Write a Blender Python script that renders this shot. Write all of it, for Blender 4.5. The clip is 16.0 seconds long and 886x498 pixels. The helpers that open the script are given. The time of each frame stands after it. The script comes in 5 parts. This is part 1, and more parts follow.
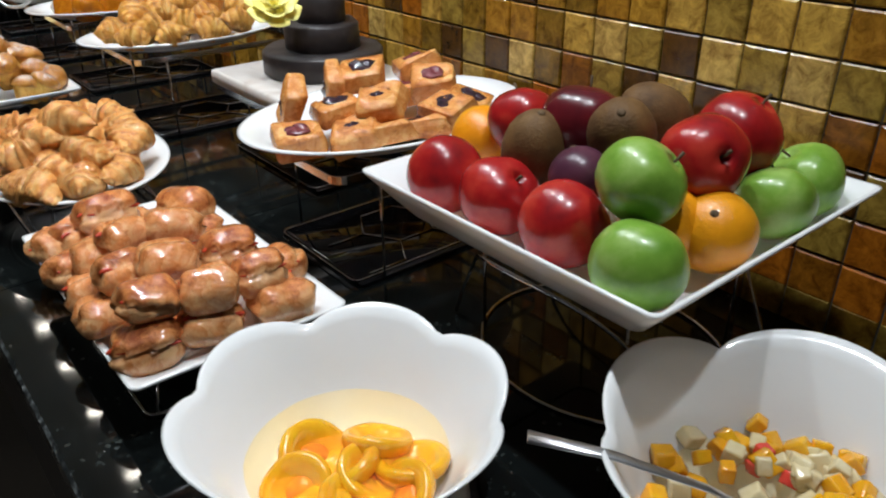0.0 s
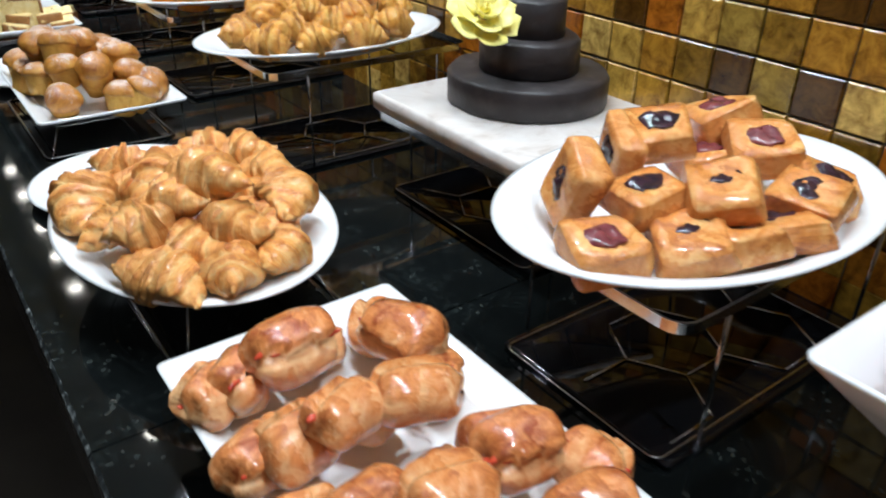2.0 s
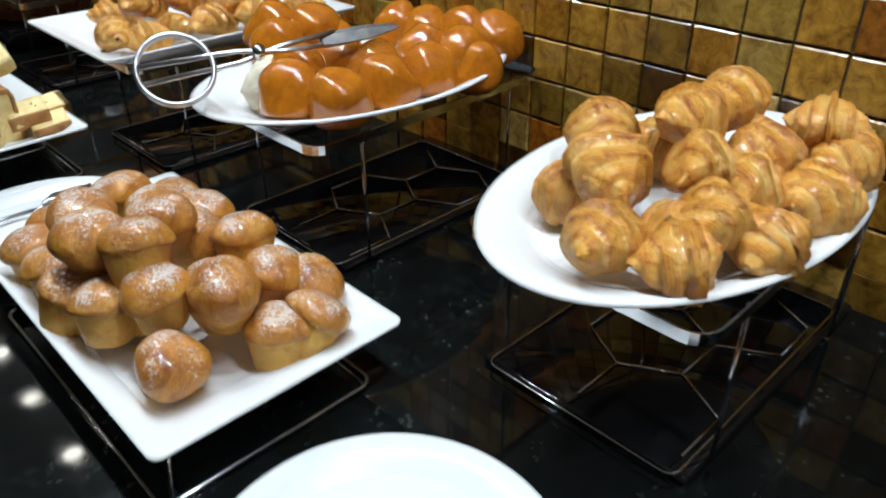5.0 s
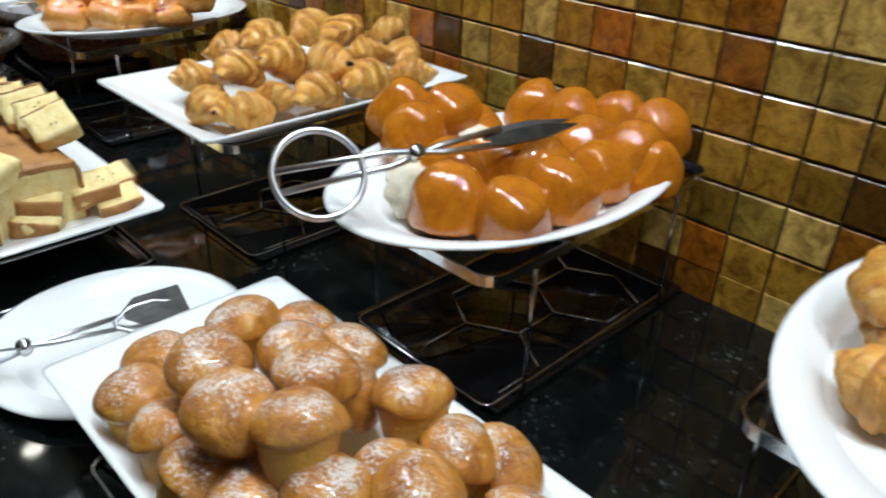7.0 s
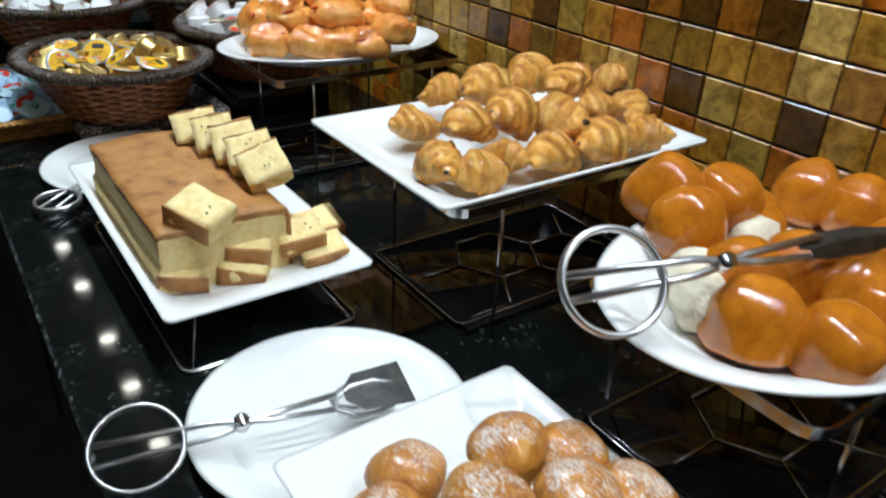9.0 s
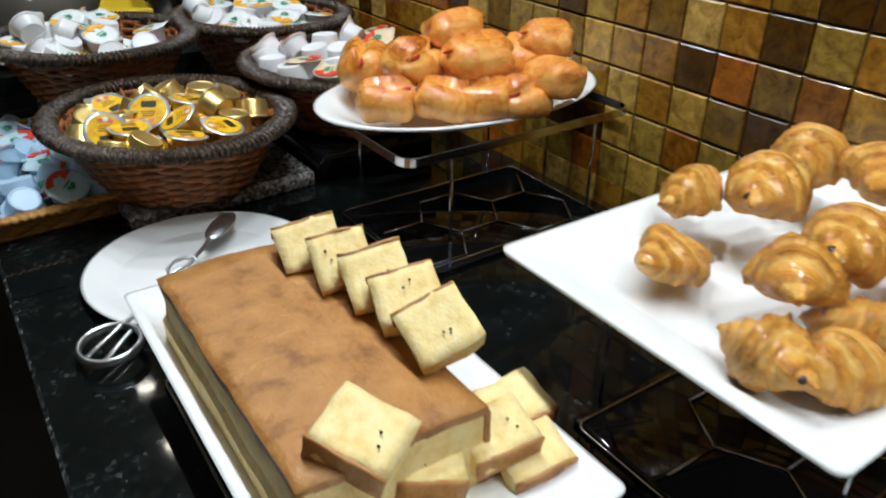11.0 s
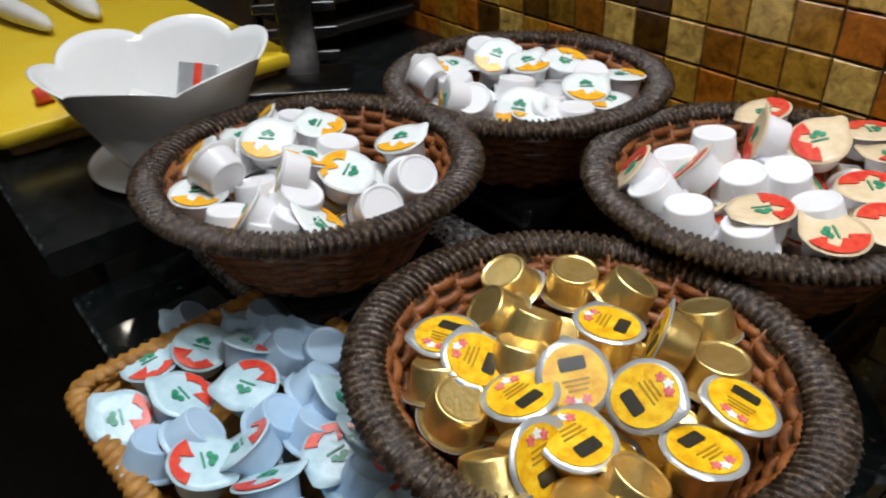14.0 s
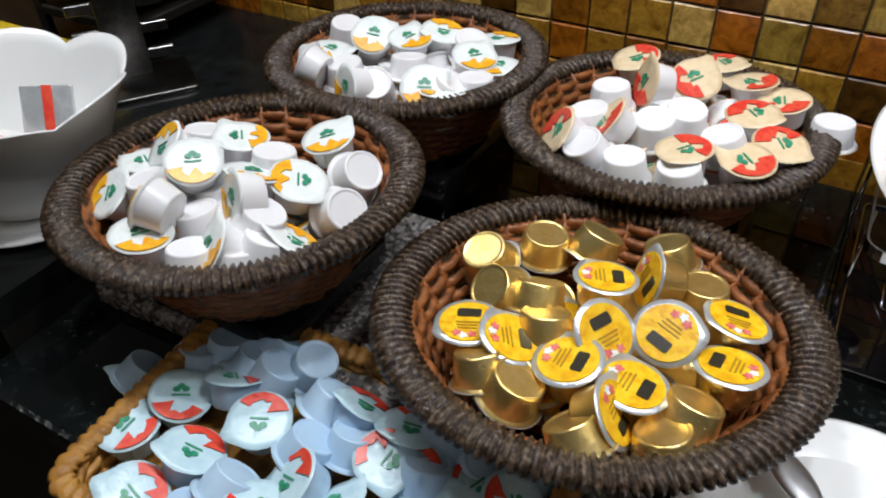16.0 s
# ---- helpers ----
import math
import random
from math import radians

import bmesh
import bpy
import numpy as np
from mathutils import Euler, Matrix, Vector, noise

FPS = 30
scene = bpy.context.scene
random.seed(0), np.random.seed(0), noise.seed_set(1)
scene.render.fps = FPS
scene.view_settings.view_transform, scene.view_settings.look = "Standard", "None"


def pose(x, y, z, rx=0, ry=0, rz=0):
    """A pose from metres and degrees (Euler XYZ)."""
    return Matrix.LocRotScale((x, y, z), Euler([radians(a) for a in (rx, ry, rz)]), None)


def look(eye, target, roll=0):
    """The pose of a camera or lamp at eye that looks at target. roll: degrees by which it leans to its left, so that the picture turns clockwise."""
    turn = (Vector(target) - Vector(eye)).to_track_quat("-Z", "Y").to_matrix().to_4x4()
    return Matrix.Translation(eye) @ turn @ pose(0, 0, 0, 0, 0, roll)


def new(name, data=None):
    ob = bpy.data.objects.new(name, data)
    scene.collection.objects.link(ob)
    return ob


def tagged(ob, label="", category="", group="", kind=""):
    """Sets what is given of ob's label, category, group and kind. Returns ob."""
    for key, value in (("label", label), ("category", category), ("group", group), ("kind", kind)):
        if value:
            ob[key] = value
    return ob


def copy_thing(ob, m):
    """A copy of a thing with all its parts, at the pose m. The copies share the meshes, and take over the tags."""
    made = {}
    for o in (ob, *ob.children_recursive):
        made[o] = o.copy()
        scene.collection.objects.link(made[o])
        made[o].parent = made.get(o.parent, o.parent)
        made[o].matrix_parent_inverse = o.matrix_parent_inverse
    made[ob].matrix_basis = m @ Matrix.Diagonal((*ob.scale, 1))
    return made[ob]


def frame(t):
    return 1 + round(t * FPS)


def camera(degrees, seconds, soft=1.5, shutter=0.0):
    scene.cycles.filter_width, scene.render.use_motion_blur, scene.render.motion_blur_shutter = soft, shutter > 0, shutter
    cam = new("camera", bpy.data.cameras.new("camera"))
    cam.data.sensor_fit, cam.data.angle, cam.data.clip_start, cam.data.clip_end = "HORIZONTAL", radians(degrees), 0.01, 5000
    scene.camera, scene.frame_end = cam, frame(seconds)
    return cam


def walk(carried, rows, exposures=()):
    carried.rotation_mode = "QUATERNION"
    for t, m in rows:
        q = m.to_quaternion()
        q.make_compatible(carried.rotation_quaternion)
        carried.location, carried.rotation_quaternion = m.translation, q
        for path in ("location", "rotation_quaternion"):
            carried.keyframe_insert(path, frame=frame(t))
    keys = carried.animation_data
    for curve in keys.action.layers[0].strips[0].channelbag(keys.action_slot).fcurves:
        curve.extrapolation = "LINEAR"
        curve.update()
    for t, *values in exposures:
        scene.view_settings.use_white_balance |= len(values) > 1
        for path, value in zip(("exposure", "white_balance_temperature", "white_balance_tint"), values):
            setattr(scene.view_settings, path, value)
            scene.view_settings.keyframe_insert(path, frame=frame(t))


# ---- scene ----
cam = camera(61.8, 16.0, soft=2.0, shutter=0.3)
PATH = [
    (0, (-0.043, -0.882, 1.333), (1.074, 0.488, 0.398), -0.5),
    (0.5, (-0.05, -0.825, 1.336), (1.076, 0.532, 0.392), -1.6),
    (1, (-0.027, -0.73, 1.327), (1.033, 0.678, 0.381), -1.2),
    (1.5, (-0.021, -0.627, 1.319), (0.904, 0.852, 0.342), -0.1),
    (2, (-0.031, -0.481, 1.311), (1.012, 0.914, 0.327), 1.2),
    (2.5, (-0.056, -0.361, 1.306), (1.032, 0.984, 0.304), 0.9),
    (3, (-0.063, -0.259, 1.303), (0.94, 1.14, 0.286), 1.5),
    (3.5, (-0.028, -0.125, 1.295), (0.943, 1.299, 0.28), 0.7),
    (4, (-0.018, -0.004, 1.289), (0.951, 1.402, 0.249), 2.3),
    (4.2, (-0.009, 0.057, 1.296), (0.997, 1.429, 0.246), 1.6),
    (6.3, (0.011, 0.389, 1.308), (1.351, 1.502, 0.325), 1.4),
    (6.5, (0.014, 0.404, 1.312), (1.352, 1.506, 0.314), 1.9),
    (7, (0.0, 0.464, 1.314), (1.231, 1.702, 0.338), 2.0),
    (7.5, (-0.024, 0.516, 1.307), (1.081, 1.836, 0.289), 1.7),
    (8, (-0.038, 0.537, 1.305), (0.99, 1.904, 0.269), 2.0),
    (8.5, (-0.039, 0.559, 1.318), (0.976, 1.968, 0.326), 2.6),
    (9, (-0.033, 0.624, 1.328), (1.003, 2.036, 0.363), 3.1),
    (9.2, (-0.034, 0.664, 1.333), (1.021, 2.076, 0.388), 3.0),
    (11.3, (0.031, 1.04, 1.31), (0.98, 2.484, 0.304), -0.3),
    (11.5, (0.054, 1.089, 1.31), (0.932, 2.563, 0.283), -1.5),
    (12, (0.017, 1.213, 1.344), (0.927, 2.692, 0.353), -1.5),
    (12.5, (-0.041, 1.339, 1.358), (0.864, 2.838, 0.393), -3.1),
    (13, (-0.084, 1.435, 1.353), (0.778, 2.921, 0.328), -2.8),
    (13.5, (-0.091, 1.566, 1.352), (0.736, 3.03, 0.268), -5.2),
    (14, (-0.061, 1.642, 1.34), (0.938, 2.955, 0.209), -2.9),
    (14.5, (-0.058, 1.667, 1.345), (1.052, 2.822, 0.148), -2.7),
    (15, (-0.101, 1.715, 1.365), (1.124, 2.686, 0.117), -2.0),
    (15.5, (-0.143, 1.744, 1.368), (1.155, 2.581, 0.097), -1.9),
    (16, (-0.16, 1.766, 1.379), (1.174, 2.562, 0.119), -1.6),
]
EXPOSURES = [(0, -0.05, 6150, 11), (1.0, 0.0, 5950, 11), (2.0, 0.12, 5800, 9), (2.7, 0.02, 5800, 9), (3.5, -0.1, 5750, 9), (4.2, -0.14, 5750, 8), (6.5, -0.15, 5850, 6), (9.0, -0.17, 5800, 6), (11.5, -0.2, 6200, 10), (13.0, -0.14, 6350, 13), (16, -0.08, 6350, 14)]
walk(cam, [(t, look(eye, target, roll)) for t, eye, target, roll in PATH], EXPOSURES)

# ---- world and lamps ----
COUNTER = 0.9
WALL_X = 0.653
SOFFIT = 2.2
LAMP_X = 0.30
LAMP_YS = [-0.75, -0.37, 0.0, 0.37, 0.74, 1.11, 1.5, 1.85, 2.2, 2.55, 2.88, 3.21, 3.65, 4.05]
LAMP_W = 22.0
AISLE_W = 1.4

world = bpy.data.worlds.new("world")
scene.world = world
world.use_nodes = True
world.node_tree.nodes["Background"].inputs[0].default_value = (0.9, 0.85, 0.75, 1)
world.node_tree.nodes["Background"].inputs[1].default_value = 0.004


# ---- materials ----
def shader(name, rough=0.5, metal=0.0, coat=0.0, spec=0.5, transmission=0.0, ior=1.45, sub=0.0):
    m = bpy.data.materials.new(name)
    m.use_nodes = True
    b = m.node_tree.nodes["Principled BSDF"]
    b.inputs["Roughness"].default_value = rough
    b.inputs["Metallic"].default_value = metal
    b.inputs["Coat Weight"].default_value = coat
    b.inputs["Coat Roughness"].default_value = 0.12
    b.inputs["Specular IOR Level"].default_value = spec
    b.inputs["Transmission Weight"].default_value = transmission
    b.inputs["IOR"].default_value = ior
    if sub:
        b.inputs["Subsurface Weight"].default_value = sub
        b.inputs["Subsurface Radius"].default_value = (0.01, 0.006, 0.003)
        b.inputs["Subsurface Scale"].default_value = 0.4
    return m, m.node_tree.nodes, m.node_tree.links, b


def coords(n, l, shift=True):
    """Object coordinates, moved by the object's random number so that repeats differ."""
    tc = n.new("ShaderNodeTexCoord")
    if not shift:
        return tc.outputs["Object"]
    info = n.new("ShaderNodeObjectInfo")
    mul = n.new("ShaderNodeMath")
    mul.operation = "MULTIPLY"
    mul.inputs[1].default_value = 7.3
    l.new(info.outputs["Random"], mul.inputs[0])
    add = n.new("ShaderNodeVectorMath")
    l.new(tc.outputs["Object"], add.inputs[0])
    l.new(mul.outputs[0], add.inputs[1])
    return add.outputs[0]


def noise_tex(n, l, vec, scale, detail=4, rough=0.55, distort=0.0):
    t = n.new("ShaderNodeTexNoise")
    t.inputs["Scale"].default_value = scale
    t.inputs["Detail"].default_value = detail
    t.inputs["Roughness"].default_value = rough
    t.inputs["Distortion"].default_value = distort
    l.new(vec, t.inputs["Vector"])
    return t.outputs["Fac"]


def ramp(n, l, fac, stops, mode="LINEAR"):
    r = n.new("ShaderNodeValToRGB")
    r.color_ramp.interpolation = mode
    e = r.color_ramp.elements
    while len(e) < len(stops):
        e.new(0.5)
    for el, (p, c) in zip(e, stops):
        el.position, el.color = p, (*c, 1)
    l.new(fac, r.inputs["Fac"])
    return r.outputs["Color"]


def math_node(n, l, op, a, b):
    m = n.new("ShaderNodeMath")
    m.operation = op
    for i, v in enumerate((a, b)):
        if isinstance(v, (int, float)):
            m.inputs[i].default_value = v
        else:
            l.new(v, m.inputs[i])
    return m.outputs[0]


def mix(n, l, fac, a, b):
    m = n.new("ShaderNodeMix")
    m.data_type = "RGBA"
    if isinstance(fac, (int, float)):
        m.inputs[0].default_value = fac
    else:
        l.new(fac, m.inputs[0])
    for i, v in ((6, a), (7, b)):
        if isinstance(v, tuple):
            m.inputs[i].default_value = (*v, 1)
        else:
            l.new(v, m.inputs[i])
    return m.outputs[2]


def bump(n, l, b, height, strength, dist=0.002):
    k = n.new("ShaderNodeBump")
    k.inputs["Strength"].default_value = strength
    k.inputs["Distance"].default_value = dist
    l.new(height, k.inputs["Height"])
    l.new(k.outputs[0], b.inputs["Normal"])


def simple(name, stops, scale, rough=0.5, bump_scale=0, bump_strength=0.3, shift=True, **kw):
    m, n, l, b = shader(name, rough, **kw)
    v = coords(n, l, shift)
    l.new(ramp(n, l, noise_tex(n, l, v, scale), stops), b.inputs["Base Color"])
    if bump_scale:
        bump(n, l, b, noise_tex(n, l, v, bump_scale), bump_strength)
    return m


def crust(name, pale, gold, dark, rough, coat, dust=0.0, fine=220, flaky=0.0, mottle=1.0, relief=0.75):
    """Baked dough: paler in the folds, darker where the crust stands proud (attribute "brown"), mottled."""
    m, n, l, b = shader(name, rough, coat=coat)
    v = coords(n, l)
    at = n.new("ShaderNodeAttribute")
    at.attribute_name = "brown"
    big = math_node(n, l, "MULTIPLY_ADD", noise_tex(n, l, v, 52, 7, 0.72, 0.8), 2.6 * mottle)
    big.node.inputs[2].default_value = 0.5 - 1.3 * mottle
    small = noise_tex(n, l, v, fine, 3, 0.6)
    s = math_node(n, l, "ADD", math_node(n, l, "MULTIPLY", at.outputs["Fac"], 0.62), math_node(n, l, "MULTIPLY", big, 0.62))
    s = math_node(n, l, "ADD", s, math_node(n, l, "MULTIPLY", small, 0.22))
    s = math_node(n, l, "MULTIPLY", s, 0.92)
    leaf = None
    if flaky:
        la = n.new("ShaderNodeAttribute")
        la.attribute_name = "lam"
        turns = math_node(n, l, "ADD", math_node(n, l, "MULTIPLY", la.outputs["Fac"], flaky), math_node(n, l, "MULTIPLY", noise_tex(n, l, v, 42, 4), 2.6))
        leaf = math_node(n, l, "FRACT", turns, 0.0)
        s = math_node(n, l, "ADD", s, math_node(n, l, "MULTIPLY", math_node(n, l, "SUBTRACT", leaf, 0.5), 0.2))
    col = ramp(n, l, s, [(0.3, pale), (0.66, gold), (1.0, dark)])
    if dust:
        geo = n.new("ShaderNodeNewGeometry")
        sep = n.new("ShaderNodeSeparateXYZ")
        l.new(geo.outputs["Normal"], sep.inputs[0])
        spots = noise_tex(n, l, v, 480, 4, 0.85)
        cover = noise_tex(n, l, v, 45, 2, 0.5)
        up = math_node(n, l, "MULTIPLY", sep.outputs["Z"], dust)
        k = math_node(n, l, "ADD", math_node(n, l, "MULTIPLY", spots, 2.3), math_node(n, l, "MULTIPLY", cover, 1.2))
        k = math_node(n, l, "ADD", k, up)
        k2 = n.new("ShaderNodeMapRange")
        k2.inputs["From Min"].default_value, k2.inputs["From Max"].default_value = 2.26, 2.38
        k2.inputs["To Max"].default_value = 0.75
        l.new(k, k2.inputs["Value"])
        col = mix(n, l, k2.outputs[0], col, (0.82, 0.78, 0.72))
    l.new(col, b.inputs["Base Color"])
    h = math_node(n, l, "ADD", small, math_node(n, l, "MULTIPLY", big, 1.5))
    if leaf is not None:
        h = math_node(n, l, "ADD", h, math_node(n, l, "MULTIPLY", leaf, 0.9))
    bump(n, l, b, h, relief, 0.002)
    return m


M = {}
M["porcelain"] = simple("white_porcelain", [(0.3, (0.80, 0.80, 0.79)), (0.7, (0.84, 0.84, 0.83))], 9, 0.16, coat=0.4)
M["chrome"] = simple("chrome", [(0.3, (0.55, 0.56, 0.57)), (0.7, (0.72, 0.72, 0.72))], 60, 0.14, metal=1.0)
M["steel"] = simple("brushed_steel", [(0.3, (0.52, 0.52, 0.53)), (0.7, (0.70, 0.70, 0.71))], 90, 0.33, metal=1.0)
# steel again, the dark surroundings it mirrors put into the base colour
M["steel_dark_reflection"] = simple("steel_dark_reflection", [(0.3, (0.10, 0.10, 0.10)), (0.7, (0.19, 0.18, 0.17))], 90, 0.3, metal=1.0)
M["black_glass"] = simple("black_acrylic", [(0.3, (0.004, 0.004, 0.005)), (0.7, (0.008, 0.008, 0.009))], 30, 0.05)
M["dark_paint"] = simple("dark_cabinet_paint", [(0.3, (0.008, 0.007, 0.006)), (0.7, (0.015, 0.013, 0.011))], 20, 0.5)
M["soffit_grey"] = simple("grey_ceiling_paint", [(0.3, (0.62, 0.64, 0.64)), (0.7, (0.68, 0.70, 0.70))], 4, 0.7)
M["room_dark"] = simple("dark_room_wall", [(0.3, (0.014, 0.012, 0.010)), (0.7, (0.026, 0.022, 0.018))], 3, 0.7)
M["floor"] = simple("dark_floor_tile", [(0.3, (0.007, 0.006, 0.005)), (0.7, (0.016, 0.014, 0.012))], 6, 0.35)


def granite():
    m, n, l, b = shader("black_granite", 0.05)
    v = coords(n, l, False)
    vor = n.new("ShaderNodeTexVoronoi")
    vor.inputs["Scale"].default_value = 260
    l.new(v, vor.inputs["Vector"])
    fleck = ramp(n, l, vor.outputs["Color"], [(0.0, (0.004, 0.005, 0.005)), (0.60, (0.007, 0.009, 0.009)), (0.8, (0.022, 0.028, 0.026)), (1.0, (0.10, 0.11, 0.10))])
    cloud = noise_tex(n, l, v, 22, 5, 0.7)
    k = ramp(n, l, cloud, [(0.47, (0, 0, 0)), (0.72, (1, 1, 1))])
    l.new(mix(n, l, k, (0.004, 0.005, 0.005), fleck), b.inputs["Base Color"])
    l.new(ramp(n, l, noise_tex(n, l, v, 40), [(0.3, (0.03,) * 3), (0.8, (0.09,) * 3)]), b.inputs["Roughness"])
    return m


def grey_granite():
    m, n, l, b = shader("grey_speckled_granite", 0.25)
    v = coords(n, l, False)
    vor = n.new("ShaderNodeTexVoronoi")
    vor.inputs["Scale"].default_value = 240
    l.new(v, vor.inputs["Vector"])
    l.new(ramp(n, l, vor.outputs["Color"], [(0.0, (0.03, 0.03, 0.03)), (0.4, (0.12, 0.11, 0.105)), (0.7, (0.3, 0.27, 0.25)), (1.0, (0.5, 0.44, 0.41))]), b.inputs["Base Color"])
    return m


def marble():
    m, n, l, b = shader("cream_marble", 0.3)
    v = coords(n, l, False)
    vein = noise_tex(n, l, v, 14, 8, 0.65, 1.5)
    l.new(ramp(n, l, vein, [(0.3, (0.50, 0.42, 0.36)), (0.45, (0.68, 0.62, 0.57)), (0.7, (0.76, 0.72, 0.68))]), b.inputs["Base Color"])
    bump(n, l, b, noise_tex(n, l, v, 60), 0.2)
    return m


TILE_STOPS = [(0.0, (0.1, 0.045, 0.006)), (0.1, (0.452, 0.225, 0.024)), (0.25, (0.266, 0.152, 0.019)), (0.4, (0.639, 0.405, 0.082)),
              (0.5, (0.479, 0.157, 0.012)), (0.6, (0.505, 0.281, 0.035)), (0.72, (0.693, 0.472, 0.137)), (0.82, (0.319, 0.124, 0.012)), (0.9, (0.399, 0.27, 0.051))]


def glass_tile(name, island):
    """Amber glass mosaic, each tile its own shade, clouded inside."""
    m, n, l, b = shader(name, 0.24, coat=0.15)
    v = coords(n, l, not island)
    if island:
        rnd = n.new("ShaderNodeNewGeometry").outputs["Random Per Island"]
    else:
        rnd = n.new("ShaderNodeObjectInfo").outputs["Random"]
    base = ramp(n, l, rnd, TILE_STOPS, "CONSTANT")
    cloud = noise_tex(n, l, v, 55, 5, 0.7, 0.6)
    fine = noise_tex(n, l, v, 16, 3, 0.6)
    shade = ramp(n, l, cloud, [(0.30, (0.22, 0.15, 0.07)), (0.64, (1, 0.95, 0.80))])
    mm = n.new("ShaderNodeMix")
    mm.data_type, mm.blend_type = "RGBA", "MULTIPLY"
    mm.inputs[0].default_value = 0.95
    l.new(base, mm.inputs[6])
    l.new(shade, mm.inputs[7])
    l.new(mm.outputs[2], b.inputs["Base Color"])
    bump(n, l, b, math_node(n, l, "ADD", cloud, math_node(n, l, "MULTIPLY", fine, 2.0)), 0.25, 0.002)
    return m


M["granite"] = granite()
M["grey_granite"] = grey_granite()
M["marble"] = marble()
M["tile"] = glass_tile("amber_glass_tile", False)
M["tile_joined"] = glass_tile("amber_glass_tile_field", True)
M["grout"] = simple("dark_grout", [(0.3, (0.06, 0.05, 0.03)), (0.7, (0.15, 0.13, 0.09))], 40, 0.8, 300)
M["croissant"] = crust("croissant_crust", (0.94, 0.66, 0.28), (0.89, 0.40, 0.095), (0.55, 0.145, 0.022), 0.32, 0.35, flaky=6.5, mottle=0.75, relief=0.8)
M["mini"] = crust("small_croissant_crust", (0.92, 0.60, 0.17), (0.78, 0.355, 0.050), (0.38, 0.105, 0.012), 0.30, 0.4, flaky=6.5, mottle=0.85, relief=0.8)
M["roll"] = crust("glazed_roll_crust", (0.92, 0.54, 0.25), (0.72, 0.26, 0.075), (0.32, 0.065, 0.016), 0.17, 0.9, flaky=0.6, mottle=0.95, relief=0.5)
M["jam_roll"] = crust("jam_roll_crust", (0.90, 0.48, 0.13), (0.78, 0.28, 0.042), (0.40, 0.085, 0.012), 0.20, 0.7, flaky=0.6, mottle=0.8, relief=0.35)
M["bun"] = crust("egg_glazed_bun_crust", (0.70, 0.34, 0.045), (0.52, 0.17, 0.008), (0.26, 0.055, 0.003), 0.14, 0.6, fine=60, mottle=0.5, relief=0.1)
M["bun"].node_tree.nodes["Principled BSDF"].inputs["Coat Roughness"].default_value = 0.05
M["danish"] = crust("danish_crust", (0.88, 0.50, 0.17), (0.68, 0.255, 0.056), (0.30, 0.070, 0.014), 0.26, 0.5, fine=140, flaky=1.0, mottle=0.8, relief=0.5)
M["muffin_dome"] = crust("sugared_muffin_top", (0.80, 0.46, 0.09), (0.60, 0.25, 0.032), (0.27, 0.075, 0.009), 0.3, 0.5, dust=0.5, mottle=0.9, relief=0.6)
M["muffin_cup"] = crust("muffin_side", (0.84, 0.52, 0.11), (0.66, 0.31, 0.040), (0.40, 0.13, 0.014), 0.5, 0.1, mottle=0.7, relief=0.6)
M["crumb"] = simple("cake_crumb", [(0.3, (0.80, 0.58, 0.22)), (0.55, (0.90, 0.72, 0.34)), (0.8, (0.92, 0.79, 0.46))], 90, 0.8, 420, 0.5)
M["bread_crumb"] = simple("white_bread_crumb", [(0.3, (0.70, 0.60, 0.42)), (0.7, (0.82, 0.75, 0.60))], 70, 0.8, 300, 0.6)
M["cake_crust"] = simple("cake_crust", [(0.3, (0.24, 0.092, 0.022)), (0.46, (0.40, 0.18, 0.048)), (0.62, (0.46, 0.215, 0.06)), (0.8, (0.53, 0.28, 0.09))], 45, 0.45, 200, 0.7)
# pale specks: chipped stone, with the edge's highlights put into the colour
M["chips_and_highlights"] = simple("granite_edge_chips_highlights", [(0.50, (0.012, 0.014, 0.014)), (0.62, (0.10, 0.11, 0.11)), (0.75, (0.42, 0.43, 0.42))], 130, 0.3, 300, 0.4, shift=False)
M["red_jam"] = simple("red_jam", [(0.3, (0.40, 0.03, 0.015)), (0.7, (0.62, 0.08, 0.03))], 120, 0.18, 300, coat=0.3)
M["dark_jam"] = simple("dark_berry_jam", [(0.3, (0.012, 0.008, 0.012)), (0.7, (0.05, 0.02, 0.03))], 160, 0.16, 300, coat=0.4)
M["berry_jam"] = simple("red_berry_jam", [(0.3, (0.10, 0.02, 0.025)), (0.7, (0.24, 0.06, 0.06))], 160, 0.18, 300, coat=0.4)
M["chocolate"] = simple("chocolate", [(0.3, (0.022, 0.009, 0.006)), (0.7, (0.05, 0.02, 0.012))], 80, 0.3)
M["cake_cover"] = simple("dull_chocolate_cover", [(0.3, (0.022, 0.018, 0.018)), (0.55, (0.035, 0.029, 0.029)), (0.8, (0.075, 0.066, 0.064))], 34, 0.42, 160, 0.25)
M["red_apple"] = simple("red_apple_skin", [(0.25, (0.16, 0.008, 0.012)), (0.5, (0.36, 0.012, 0.012)), (0.75, (0.52, 0.045, 0.025))], 28, 0.27, 160, 0.12, coat=0.2)
M["dark_apple"] = simple("dark_red_apple_skin", [(0.25, (0.05, 0.005, 0.01)), (0.7, (0.16, 0.012, 0.016))], 28, 0.27, 160, 0.12, coat=0.2)
M["green_apple"] = simple("green_apple_skin", [(0.25, (0.11, 0.25, 0.02)), (0.5, (0.20, 0.37, 0.045)), (0.8, (0.40, 0.55, 0.16))], 30, 0.3, 200, 0.12, coat=0.15)
